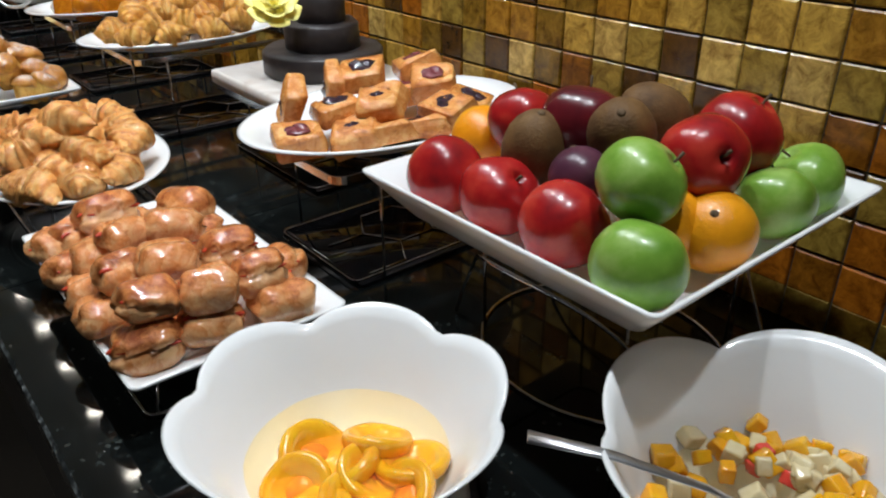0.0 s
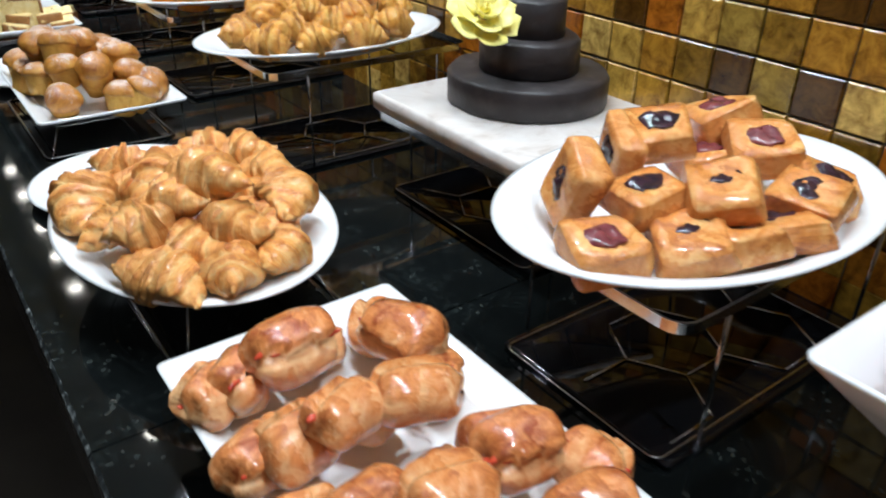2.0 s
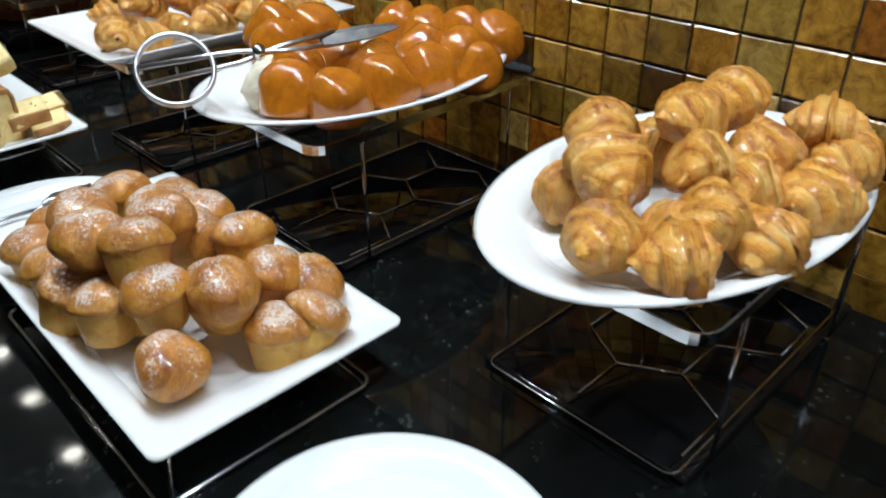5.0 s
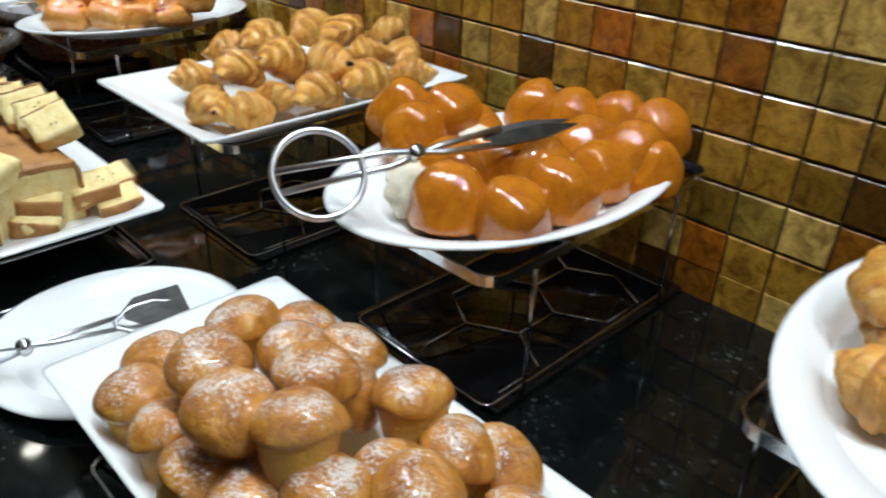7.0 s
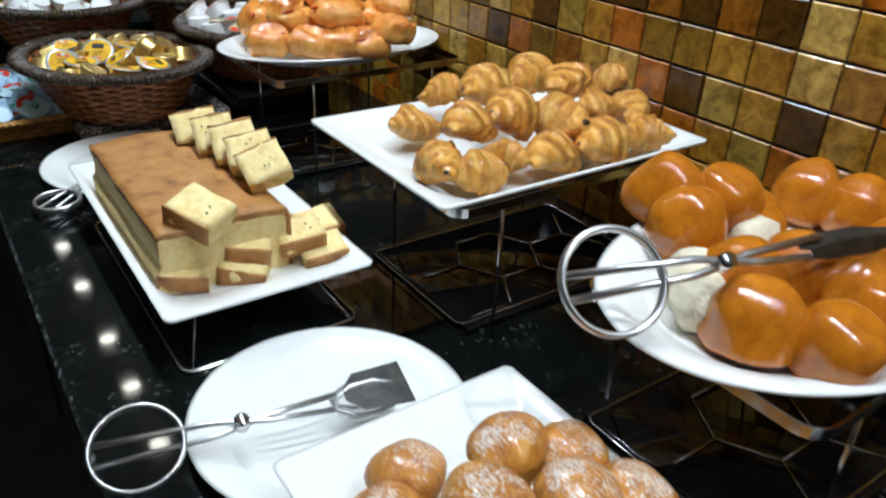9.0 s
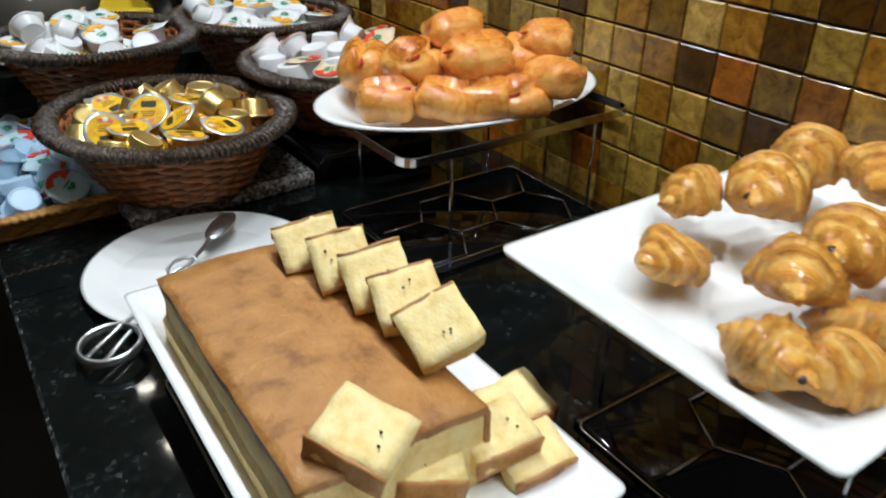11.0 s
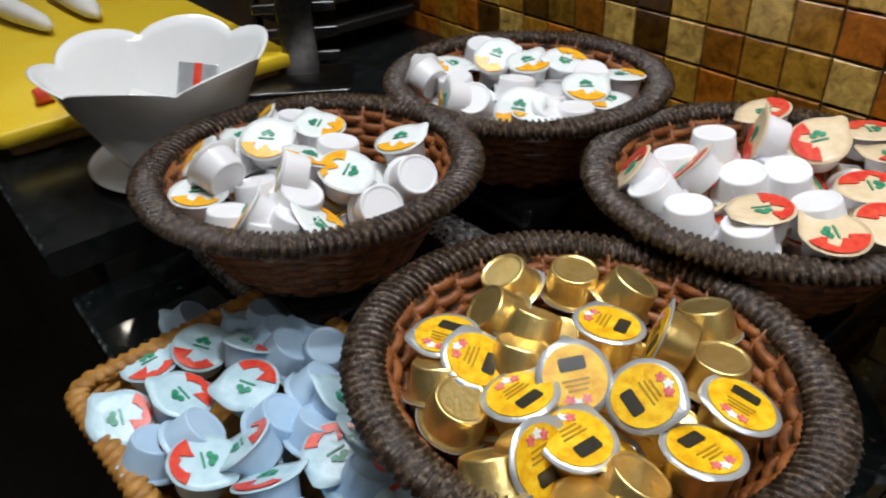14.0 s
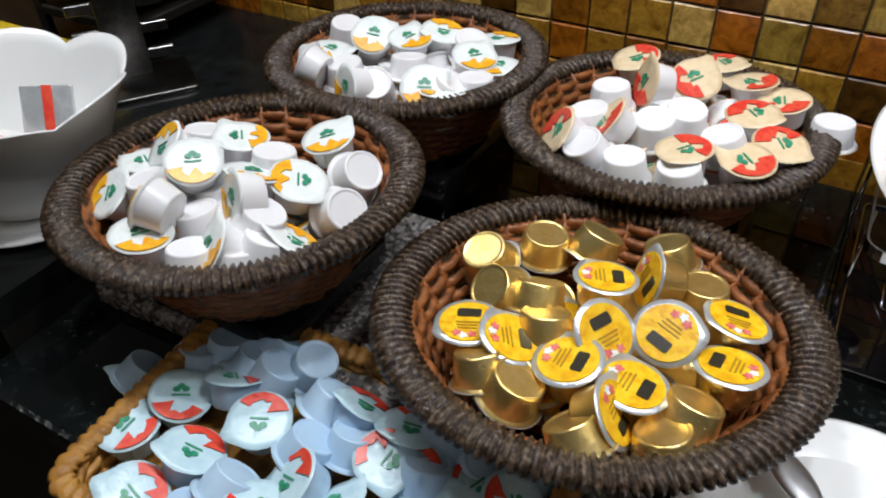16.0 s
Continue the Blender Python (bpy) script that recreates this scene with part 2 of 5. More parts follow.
M["orange"] = simple("orange_peel", [(0.3, (0.78, 0.26, 0.004)), (0.7, (0.85, 0.36, 0.008))], 12, 0.3, 420, 0.35, coat=0.2)
M["kiwi"] = simple("kiwi_skin", [(0.3, (0.085, 0.038, 0.008)), (0.7, (0.17, 0.085, 0.022))], 60, 0.7, 400, 0.4)
M["plum"] = simple("plum_skin", [(0.3, (0.035, 0.010, 0.025)), (0.7, (0.10, 0.03, 0.05))], 30, 0.3)
M["stem"] = simple("brown_stem", [(0.3, (0.05, 0.03, 0.012)), (0.7, (0.12, 0.07, 0.03))], 60, 0.8)
M["peach"] = simple("tinned_peach", [(0.3, (0.80, 0.33, 0.006)), (0.7, (0.85, 0.46, 0.012))], 60, 0.22, 200, 0.15, coat=0.4, sub=0.1)
M["peach_red"] = simple("peach_stone_hollow", [(0.3, (0.75, 0.16, 0.01)), (0.7, (0.82, 0.30, 0.02))], 60, 0.25, 160, 0.4)
M["pear"] = simple("pale_fruit_cube", [(0.3, (0.66, 0.52, 0.26)), (0.7, (0.76, 0.66, 0.42))], 60, 0.22, 200, 0.2, coat=0.3)
M["cherry"] = simple("red_cherry_piece", [(0.3, (0.68, 0.04, 0.03)), (0.7, (0.8, 0.10, 0.06))], 60, 0.2, 0, coat=0.3)
M["syrup"] = simple("fruit_syrup", [(0.3, (0.97, 0.76, 0.32)), (0.7, (0.98, 0.82, 0.42))], 20, 0.0, transmission=0.96, ior=1.2)
M["petal"] = simple("yellow_petal", [(0.25, (0.93, 0.80, 0.16)), (0.6, (0.94, 0.87, 0.32)), (0.8, (0.95, 0.91, 0.55))], 30, 0.75)
M["rattan"] = simple("dark_stained_rattan", [(0.3, (0.014, 0.008, 0.005)), (0.5, (0.042, 0.026, 0.016)), (0.72, (0.15, 0.105, 0.07))], 220, 0.22, 500, 0.6)
M["dark_stone"] = simple("dark_grey_stone", [(0.3, (0.005, 0.0055, 0.0055)), (0.7, (0.013, 0.014, 0.014))], 60, 0.18, 300, 0.06, shift=False)
M["rattan_in"] = simple("red_brown_rattan", [(0.3, (0.10, 0.030, 0.008)), (0.55, (0.25, 0.080, 0.020)), (0.8, (0.38, 0.14, 0.042))], 90, 0.36, 500, 0.4)
M["honey_wicker"] = simple("honey_wicker", [(0.3, (0.20, 0.082, 0.014)), (0.55, (0.38, 0.18, 0.034)), (0.8, (0.52, 0.28, 0.07))], 90, 0.4, 500, 0.4)
M["cup_white"] = simple("white_plastic_cup", [(0.3, (0.74, 0.73, 0.74)), (0.7, (0.80, 0.79, 0.80))], 30, 0.35, coat=0.1, sub=0.06)
M["cup_blue"] = simple("pale_blue_plastic_cup", [(0.3, (0.34, 0.50, 0.68)), (0.7, (0.46, 0.61, 0.75))], 30, 0.35, coat=0.1)
M["cup_gold"] = simple("gold_foil_cup", [(0.3, (0.80, 0.56, 0.17)), (0.7, (0.93, 0.72, 0.31))], 60, 0.33, 260, 0.22, metal=0.92)
M["lid_yellow"] = simple("yellow_printed_foil", [(0.35, (0.70, 0.34, 0.006)), (0.5, (0.80, 0.46, 0.008)), (0.7, (0.86, 0.58, 0.03))], 140, 0.3, 200, 0.2)
M["lid_white"] = simple("white_printed_foil", [(0.3, (0.72, 0.76, 0.75)), (0.7, (0.80, 0.82, 0.80))], 90, 0.25, 160, 0.3)
M["lid_blue"] = simple("pale_blue_foil", [(0.3, (0.42, 0.60, 0.68)), (0.7, (0.54, 0.70, 0.76))], 90, 0.25, 160, 0.3)
M["lid_cream"] = simple("cream_printed_foil", [(0.3, (0.66, 0.50, 0.30)), (0.7, (0.76, 0.62, 0.42))], 90, 0.25, 160, 0.3)
M["print_red"] = simple("red_print", [(0.3, (0.62, 0.03, 0.025)), (0.7, (0.72, 0.10, 0.05))], 160, 0.25)
M["print_orange"] = simple("orange_print", [(0.3, (0.80, 0.30, 0.01)), (0.7, (0.85, 0.50, 0.03))], 160, 0.25)
M["print_green"] = simple("green_print", [(0.3, (0.02, 0.20, 0.11)), (0.7, (0.05, 0.32, 0.18))], 160, 0.3)
M["print_black"] = simple("black_print", [(0.3, (0.02, 0.018, 0.012)), (0.7, (0.035, 0.03, 0.02))], 160, 0.35)
M["print_pink"] = simple("pink_print", [(0.3, (0.60, 0.06, 0.08)), (0.7, (0.75, 0.25, 0.22))], 300, 0.3)
M["print_ochre"] = simple("ochre_print", [(0.3, (0.34, 0.18, 0.01)), (0.7, (0.42, 0.24, 0.02))], 160, 0.35)
M["foil"] = simple("silver_foil_paper", [(0.3, (0.55, 0.58, 0.60)), (0.7, (0.72, 0.74, 0.75))], 60, 0.3, 120, 0.4, metal=0.6)
M["yellow_board"] = simple("yellow_plastic_board", [(0.3, (0.80, 0.54, 0.015)), (0.7, (0.84, 0.60, 0.03))], 18, 0.4, 240, 0.1)
M["paper"] = simple("white_paper_wrap", [(0.3, (0.74, 0.72, 0.68)), (0.7, (0.80, 0.78, 0.75))], 50, 0.6, 120, 0.5)
M["wood"] = simple("pale_wood", [(0.3, (0.26, 0.15, 0.06)), (0.7, (0.42, 0.27, 0.12))], 30, 0.5, 200)
M["flour"] = simple("crumpled_foil", [(0.3, (0.5, 0.5, 0.48)), (0.7, (0.7, 0.7, 0.68))], 50, 0.4, 90, 0.8, metal=0.5)


# ---- mesh helpers ----
def part(name, bm, mat, parent=None, label="", smooth=True, loc=None):
    me = bpy.data.meshes.new(name)
    bmesh.ops.recalc_face_normals(bm, faces=bm.faces)
    bm.to_mesh(me)
    bm.free()
    if smooth:
        me.shade_smooth()
    me.materials.append(M[mat])
    ob = new(name, me)
    if parent is not None:
        ob.parent = parent
    if loc is not None:
        ob.matrix_basis = loc
    if label:
        ob["label"] = label
    return ob


def thing(name, label, category, m, group="", kind=""):
    e = new(name)
    e.empty_display_size = 0.02
    e.matrix_basis = m
    return tagged(e, label, category, group, kind)


def bridge(bm, rings, closed=True, cap0=False, cap1=False):
    vs = [[bm.verts.new(p) for p in r] for r in rings]
    k = len(vs[0])
    for a, b in zip(vs, vs[1:]):
        for i in range(k if closed else k - 1):
            j = (i + 1) % k
            bm.faces.new((a[i], a[j], b[j], b[i]))
    if cap0:
        bm.faces.new(vs[0])
    if cap1:
        bm.faces.new(vs[-1])
    return vs


def oval(a, b, z, seg=64, power=2.0, cx=0, cy=0):
    out = []
    for i in range(seg):
        t = 2 * math.pi * i / seg
        c, s = math.cos(t), math.sin(t)
        out.append((cx + a * math.copysign(abs(c) ** (2 / power), c), cy + b * math.copysign(abs(s) ** (2 / power), s), z))
    return out


def rounded(hx, hy, r, z, steps=5):
    out = []
    for cx, cy, a0 in ((hx - r, hy - r, 0), (r - hx, hy - r, 90), (r - hx, r - hy, 180), (hx - r, r - hy, 270)):
        for i in range(steps + 1):
            a = radians(a0 + 90 * i / steps)
            out.append((cx + r * math.cos(a), cy + r * math.sin(a), z))
    return out


def tube(bm, pts, r, seg=8, closed=False, flat=1.0):
    pts = [Vector(p) for p in pts]
    rings, n = [], len(pts)
    for i, p in enumerate(pts):
        a = pts[(i - 1) % n] if closed else pts[max(i - 1, 0)]
        b = pts[(i + 1) % n] if closed else pts[min(i + 1, n - 1)]
        d = (b - a).normalized()
        side = d.cross(Vector((0, 0, 1)))
        if side.length < 0.05:
            side = d.cross(Vector((0, 1, 0)))
        side.normalize()
        up = side.cross(d)
        rr = r[i] if isinstance(r, list) else r
        rings.append([p + rr * (math.cos(t) * side + flat * math.sin(t) * up) for t in (2 * math.pi * k / seg for k in range(seg))])
    if closed:
        rings.append(rings[0])
        bridge(bm, rings)
        bmesh.ops.remove_doubles(bm, verts=bm.verts, dist=1e-6)
    else:
        bridge(bm, rings, cap0=True, cap1=True)
    return bm


def box(bm, x0, x1, y0, y1, z0, z1):
    v = [bm.verts.new((x, y, z)) for z in (z0, z1) for x, y in ((x0, y0), (x1, y0), (x1, y1), (x0, y1))]
    for f in ((0, 3, 2, 1), (4, 5, 6, 7), (0, 1, 5, 4), (1, 2, 6, 5), (2, 3, 7, 6), (3, 0, 4, 7)):
        bm.faces.new([v[i] for i in f])
    return bm


def bevelled(bm, w, seg=2):
    bmesh.ops.bevel(bm, geom=list(bm.edges), offset=w, segments=seg, affect="EDGES", profile=0.6)
    return bm


def slab(hx, hy, h, r=0.004, edge=0.002):
    """A low plate-like block with rounded corners and edges, its foot at z = 0."""
    bm = bmesh.new()
    bridge(bm, [rounded(hx - edge, hy - edge, r, 0), rounded(hx, hy, r, edge), rounded(hx, hy, r, h - edge), rounded(hx - edge, hy - edge, r, h)], cap0=True, cap1=True)
    return bm


def rough_up(bm, amount, scale, seed):
    for v in bm.verts:
        d = noise.noise_vector(Vector(v.co) * scale + Vector((seed * 3.1, seed * 1.7, seed)))
        v.co += d * amount


rng = random.Random(7)

# ---- setting ----
def structure(name, bm, mat, label, category, smooth=False):
    return tagged(part(name, bm, mat, None, smooth=smooth), label, category, kind="structure")


Y0, Y1 = -2.2, 2.335
structure("floor", box(bmesh.new(), -2.6, 3.0, -3.2, 5.6, -0.1, 0), "floor", "dark polished floor tiles in dim light", "floor")
structure("ceiling", box(bmesh.new(), -2.6, 3.0, -3.2, 5.6, 2.75, 2.85), "room_dark", "dark ceiling above the buffet aisle", "ceiling")
structure("wall_west", box(bmesh.new(), -2.7, -2.6, -3.2, 5.6, 0, 2.75), "room_dark", "dim dark wall across the aisle", "wall")
structure("wall_south", box(bmesh.new(), -2.6, 3.0, -3.3, -3.2, 0, 2.75), "room_dark", "dim dark end wall", "wall")
structure("wall_north", box(bmesh.new(), -2.6, 3.0, 5.6, 5.7, 0, 2.75), "room_dark", "dim dark end wall", "wall")
structure("wall_east", box(bmesh.new(), WALL_X + 0.004, WALL_X + 0.154, -3.2, 5.6, 0, 2.75), "grout", "wall with dark grout behind amber glass mosaic", "wall")
# hanging panel with the row of spots: grey over the counter's front, black towards the wall
structure("soffit_panel", box(bmesh.new(), -0.9, 0.38, -2.2, 5.0, SOFFIT, SOFFIT + 0.08), "soffit_grey", "grey ceiling panel holding a row of spotlights", "ceiling panel")
structure("soffit_hood", box(bmesh.new(), 0.384, WALL_X, -2.2, 5.0, SOFFIT - 0.04, SOFFIT + 0.08), "dark_paint", "black hood above the mosaic wall", "hood")


def chipped_top(y0, y1, z, x0, x1, mat, name, label):
    """A stone worktop whose front edge is slightly chipped."""
    bm = bmesh.new()
    n = max(8, int((y1 - y0) / 0.006))
    r2 = random.Random(int(y0 * 100) + 11)
    rings = []
    for i in range(n + 1):
        y = y0 + (y1 - y0) * i / n
        chip = max(0, noise.noise(Vector((y * 60, 3, 0)))) * 0.003 + r2.random() * 0.0008
        rings.append([(x0 + 0.004, y, z - 0.03), (x0, y, z - 0.026), (x0 + chip * 0.4, y, z - 0.003 - chip), (x0 + 0.003 + chip, y, z), (x1, y, z), (x1, y, z - 0.03)])
    bridge(bm, rings, cap0=True, cap1=True)
    ob = structure(name, bm, mat, label, "counter")
    # bevel faces take the pale chips and painted highlights
    ob.data.materials.append(M["chips_and_highlights"])
    for k, f in enumerate(ob.data.polygons):
        if k % 6 == 2 and k < 6 * n:
            f.material_index = 1
    return ob


chipped_top(Y0, -0.0008, COUNTER, 0, WALL_X, "granite", "counter_1", "polished black granite worktop with chipped front edge")
chipped_top(0.0008, 1.715, COUNTER, 0, WALL_X, "granite", "counter_2", "polished black granite worktop with chipped front edge")
chipped_top(1.7165, Y1, COUNTER, 0, WALL_X, "granite", "counter_3", "polished black granite worktop beneath the jam baskets")
structure("counter_base", box(bmesh.new(), 0.05, WALL_X, Y0, Y1, 0.0, COUNTER - 0.031), "dark_paint", "black painted cabinet front under the counter", "counter base")
chipped_top(Y1 + 0.002, 4.6, 0.954, -0.008, WALL_X, "dark_stone", "counter_4", "raised dark worktop with a yellow board")
structure("counter_base_2", box(bmesh.new(), 0.04, WALL_X, Y1 + 0.002, 4.6, 0.0, 0.923), "dark_paint", "black painted cabinet under the raised worktop", "counter base")


# ---- spotlights ----
def downlight(y):
    e = thing("spotlight", "small round recessed spotlight glowing warm white", "spotlight", pose(LAMP_X, y, SOFFIT), "row of spotlights over the counter")
    bm = bmesh.new()
    bridge(bm, [oval(0.030, 0.030, -0.0005, 24), oval(0.038, 0.038, -0.003, 24), oval(0.042, 0.042, -0.003, 24), oval(0.043, 0.043, 0, 24)])
    part("ring", bm, "steel", e)
    bm = bmesh.new()
    bridge(bm, [oval(0.029, 0.029, -0.001, 24), oval(0.012, 0.012, -0.0015, 24)], cap1=True)
    part("lens", bm, "glow", e)
    return e


gm = bpy.data.materials.new("lamp_glow")
gm.use_nodes = True
gb = gm.node_tree.nodes["Principled BSDF"]
gb.inputs["Emission Color"].default_value = (1, 0.9, 0.74, 1)
gb.inputs["Emission Strength"].default_value = 30
M["glow"] = gm
for y in LAMP_YS:
    downlight(y)
    la = bpy.data.lights.new("spot", "SPOT")
    la.energy, la.color, la.shadow_soft_size = LAMP_W, (0.93, 0.985, 1.0), 0.026
    la.spot_size, la.spot_blend = radians(95), 0.7
    if y > 2.4:
        la.energy *= 0.4
    lo = new("spot_light", la)
    lo.matrix_basis = pose(LAMP_X, y, SOFFIT - 0.01)


# ---- unseen ceiling lights assumed over the aisle, added as fill ----
def ceiling_light(x, y):
    e = thing("ceiling_light", "unseen square ceiling light added as fill over the aisle", "ceiling light", pose(x, y, 2.75), "aisle ceiling lights")
    bm = bmesh.new()
    bridge(bm, [rounded(0.17, 0.17, 0.01, 0), rounded(0.17, 0.17, 0.01, -0.02), rounded(0.15, 0.15, 0.008, -0.02)])
    part("frame", bm, "steel", e, smooth=False)
    bm = bmesh.new()
    bridge(bm, [rounded(0.149, 0.149, 0.008, -0.014), rounded(0.05, 0.05, 0.008, -0.015)], cap1=True)
    part("diffuser", bm, "glow", e, smooth=False)
    la = bpy.data.lights.new("panel", "AREA")
    la.energy, la.color, la.shape, la.size = AISLE_W, (0.90, 0.96, 1.0), "SQUARE", 0.29
    lo = new("fill_panel_light", la)
    lo.matrix_basis = pose(x, y, 2.72)


for y in (-0.9, 0.5, 1.9, 3.3):
    ceiling_light(-1.25, y)


# ---- dishes ----
def rect_tray(name, label, hx, hy, m, lift=0.018, foot=0.72, deep=0.004, group=""):
    """White porcelain tray with a wide sloped rim; z = 0 is its foot, the rim at z = lift."""
    e = thing(name, label, "tray", m, group)
    rings = [rounded(hx * foot - 0.004, hy * foot - 0.004, 0.008, 0), rounded(hx * foot, hy * foot, 0.01, 0), rounded(hx, hy, 0.007, lift - 0.003), rounded(hx + 0.0008, hy + 0.0008, 0.008, lift),
             rounded(hx - 0.003, hy - 0.003, 0.006, lift + 0.0005), rounded(hx * foot + 0.004, hy * foot + 0.004, 0.016, deep + 0.002), rounded(hx * foot - 0.004, hy * foot - 0.004, 0.014, deep)]
    bm = bmesh.new()
    bridge(bm, rings[:6], cap0=True)
    # corners turned up a little
    for v in bm.verts:
        if v.co.z > lift * 0.7:
            v.co.z += 0.004 * (abs(v.co.x) / hx) ** 4 * (abs(v.co.y) / hy) ** 4
    part("rim", bm, "porcelain", e, "wide sloping white rim")
    bm = bmesh.new()
    bridge(bm, rings[5:], cap1=True)
    part("well", bm, "porcelain", e)
    return e


def oval_plate(name, label, a, b, m, lift=0.018, group="", category="platter"):
    f = 0.66
    e = thing(name, label, category, m, group)
    rings = [oval(a * f - 0.005, b * f - 0.005, 0, 80), oval(a * f, b * f, 0.001, 80), oval(a * 0.86, b * 0.86, lift * 0.6, 80), oval(a, b, lift - 0.002, 80), oval(a + 0.001, b + 0.001, lift, 80),
             oval(a - 0.003, b - 0.003, lift + 0.001, 80), oval(a * 0.86, b * 0.86, lift * 0.75, 80), oval(a * 0.74, b * 0.74, 0.005, 80), oval(a * f - 0.01, b * f - 0.01, 0.004, 80)]
    bm = bmesh.new()
    bridge(bm, rings[:8], cap0=True)
    part("rim", bm, "porcelain", e, "wide white glazed rim")
    bm = bmesh.new()
    bridge(bm, rings[7:], cap1=True)
    part("well", bm, "porcelain", e)
    return e


def strip_loop(bm, hx, hy, r, z, w, h):
    """A flat metal band bent into a rounded rectangle, standing on edge."""
    o0, o1 = rounded(hx, hy, r, z), rounded(hx, hy, r, z + h)
    i0, i1 = rounded(hx - w, hy - w, r - w, z), rounded(hx - w, hy - w, r - w, z + h)
    bridge(bm, [o0, o1, i1, i0, o0])
    bmesh.ops.remove_doubles(bm, verts=bm.verts, dist=1e-6)


def riser(hx, hy, top, m):
    """Black base plate with honeycomb wire, four thin legs and a chrome band on which the dish lies."""
    e = thing("plate_riser", "chrome wire riser on a black acrylic base plate", "plate riser", m, "risers along the mosaic wall")
    part("base_plate", slab(hx - 0.012, hy - 0.004, 0.006), "black_glass", e, "thin black acrylic base plate", loc=pose(0.012, 0, 0.0005))
    bm = bmesh.new()
    strip_loop(bm, hx, hy, 0.018, top - 0.009, 0.0018, 0.009)
    part("band", bm, "chrome", e, "flat chrome band", smooth=False)
    for sx in (-1, 1):
        for sy in (-1, 1):
            bm = bmesh.new()
            tube(bm, [(sx * (hx - 0.055), sy * (hy - 0.0028), 0.0065), (sx * (hx - 0.055), sy * (hy - 0.0028), top - 0.002)], 0.0019, 6)
            part("leg", bm, "chrome", e)
    # honeycomb of wire lying on the base
    z, a = 0.0073, 0.052
    seen = set()
    for i in range(-3, 4):
        for j in range(-2, 3):
            cx, cy = 1.5 * a * i - 0.012, math.sqrt(3) * a * (j + 0.5 * (i % 2)) + 0.01
            pts = [(cx + a * math.cos(radians(60 * k)), cy + a * math.sin(radians(60 * k))) for k in range(6)]
            for q0, q1 in zip(pts, pts[1:] + pts[:1]):
                key = (round((q0[0] + q1[0]) * 500), round((q0[1] + q1[1]) * 500))
                inside = all(abs(q[0]) < hx - 0.02 and abs(q[1]) < hy - 0.012 for q in (q0, q1))
                if inside and key not in seen:
                    seen.add(key)
                    part("wire", tube(bmesh.new(), [(*q0, z), (*q1, z)], 0.0012, 5), "chrome", e)
    part("wire_border", tube(bmesh.new(), rounded(hx - 0.02, hy - 0.012, 0.01, z), 0.0011, 5, closed=True), "chrome", e)
    return e


def arch_stand(hx, hy, top, m):
    """Stand of bent wire: two crossing arches on curved feet and a loop under the tray."""
    e = thing("wire_arch_stand", "bent chrome wire stand under the fruit tray", "wire stand", m)
    for sx in (-1, 1):
        pts = [(sx * hx * (0.75 + 0.25 * math.cos(math.pi * (u - 0.5) * 2)), hy * (2 * u - 1), 0.003 + top * 0.96 * math.sin(math.pi * u) ** 0.7) for u in (k / 20 for k in range(21))]
        part("arch", tube(bmesh.new(), pts, 0.002, 6), "chrome", e)
    part("base_loop", tube(bmesh.new(), oval(hx * 0.8, hy * 0.9, 0.0022, 40), 0.002, 6, closed=True), "chrome", e)
    part("top_loop", tube(bmesh.new(), rounded(hx * 0.6, hy * 0.6, 0.02, top - 0.002), 0.0019, 6, closed=True), "chrome", e)
    for sx in (-1, 1):
        for sy in (-1, 1):
            part("strut", tube(bmesh.new(), [(sx * hx * 0.55, sy * hy * 0.62, 0.003), (sx * hx * 0.59, sy * hy * 0.6, top - 0.003)], 0.0017, 6), "chrome", e)
    return e


def wire_stand(hx, hy, top, m):
    """Low chrome wire stand: loop on the counter, four slanting struts and a loop under the dish."""
    e = thing("wire_stand", "low chrome wire stand under a serving dish", "wire stand", m, "low wire stands")
    bm = bmesh.new()
    tube(bm, rounded(hx, hy, 0.012, 0.002), 0.002, 6, closed=True)
    part("base_loop", bm, "chrome", e)
    bm = bmesh.new()
    tube(bm, rounded(hx * 0.72, hy * 0.78, 0.01, top - 0.002), 0.0018, 6, closed=True)
    part("top_loop", bm, "chrome", e)
    for sx in (-1, 1):
        for sy in (-1, 1):
            bm = bmesh.new()
            tube(bm, [(sx * (hx - 0.008), sy * (hy - 0.002), 0.003), (sx * hx * 0.70, sy * hy * 0.77, top - 0.003)], 0.0017, 6)
            part("strut", bm, "chrome", e)
    return e


def plate(name, label, r, m):
    return oval_plate(name, label, r, r, m, 0.014, "round plates for the tongs", "plate")


# low dishes along the counter's front
LOW = COUNTER + 0.036
wire_stand(0.088, 0.15, 0.036, pose(0.163, -0.180, COUNTER))
rect_tray("roll_tray", "white rectangular porcelain tray under glazed strudel rolls", 0.102, 0.179, pose(0.162, -0.182, LOW), lift=0.020, group="rectangular trays")
wire_stand(0.085, 0.15, 0.048, pose(0.172, 0.198, COUNTER))
oval_plate("croissant_platter", "white oval platter heaped with croissants", 0.130, 0.185, pose(0.166, 0.206, COUNTER + 0.048), 0.022)
plate("plate", "white round plate with steel pastry server", 0.114, pose(0.163, 0.467, COUNTER))
wire_stand(0.090, 0.155, 0.036, pose(0.186, 0.768, COUNTER))
rect_tray("muffin_tray", "white rectangular porcelain tray under sugared muffins", 0.102, 0.190, pose(0.196, 0.788, LOW), lift=0.020, group="rectangular trays")
plate("plate", "white round plate with scissor tongs lying on it", 0.115, pose(0.177, 1.053, COUNTER))
wire_stand(0.088, 0.17, 0.036, pose(0.180, 1.342, COUNTER))
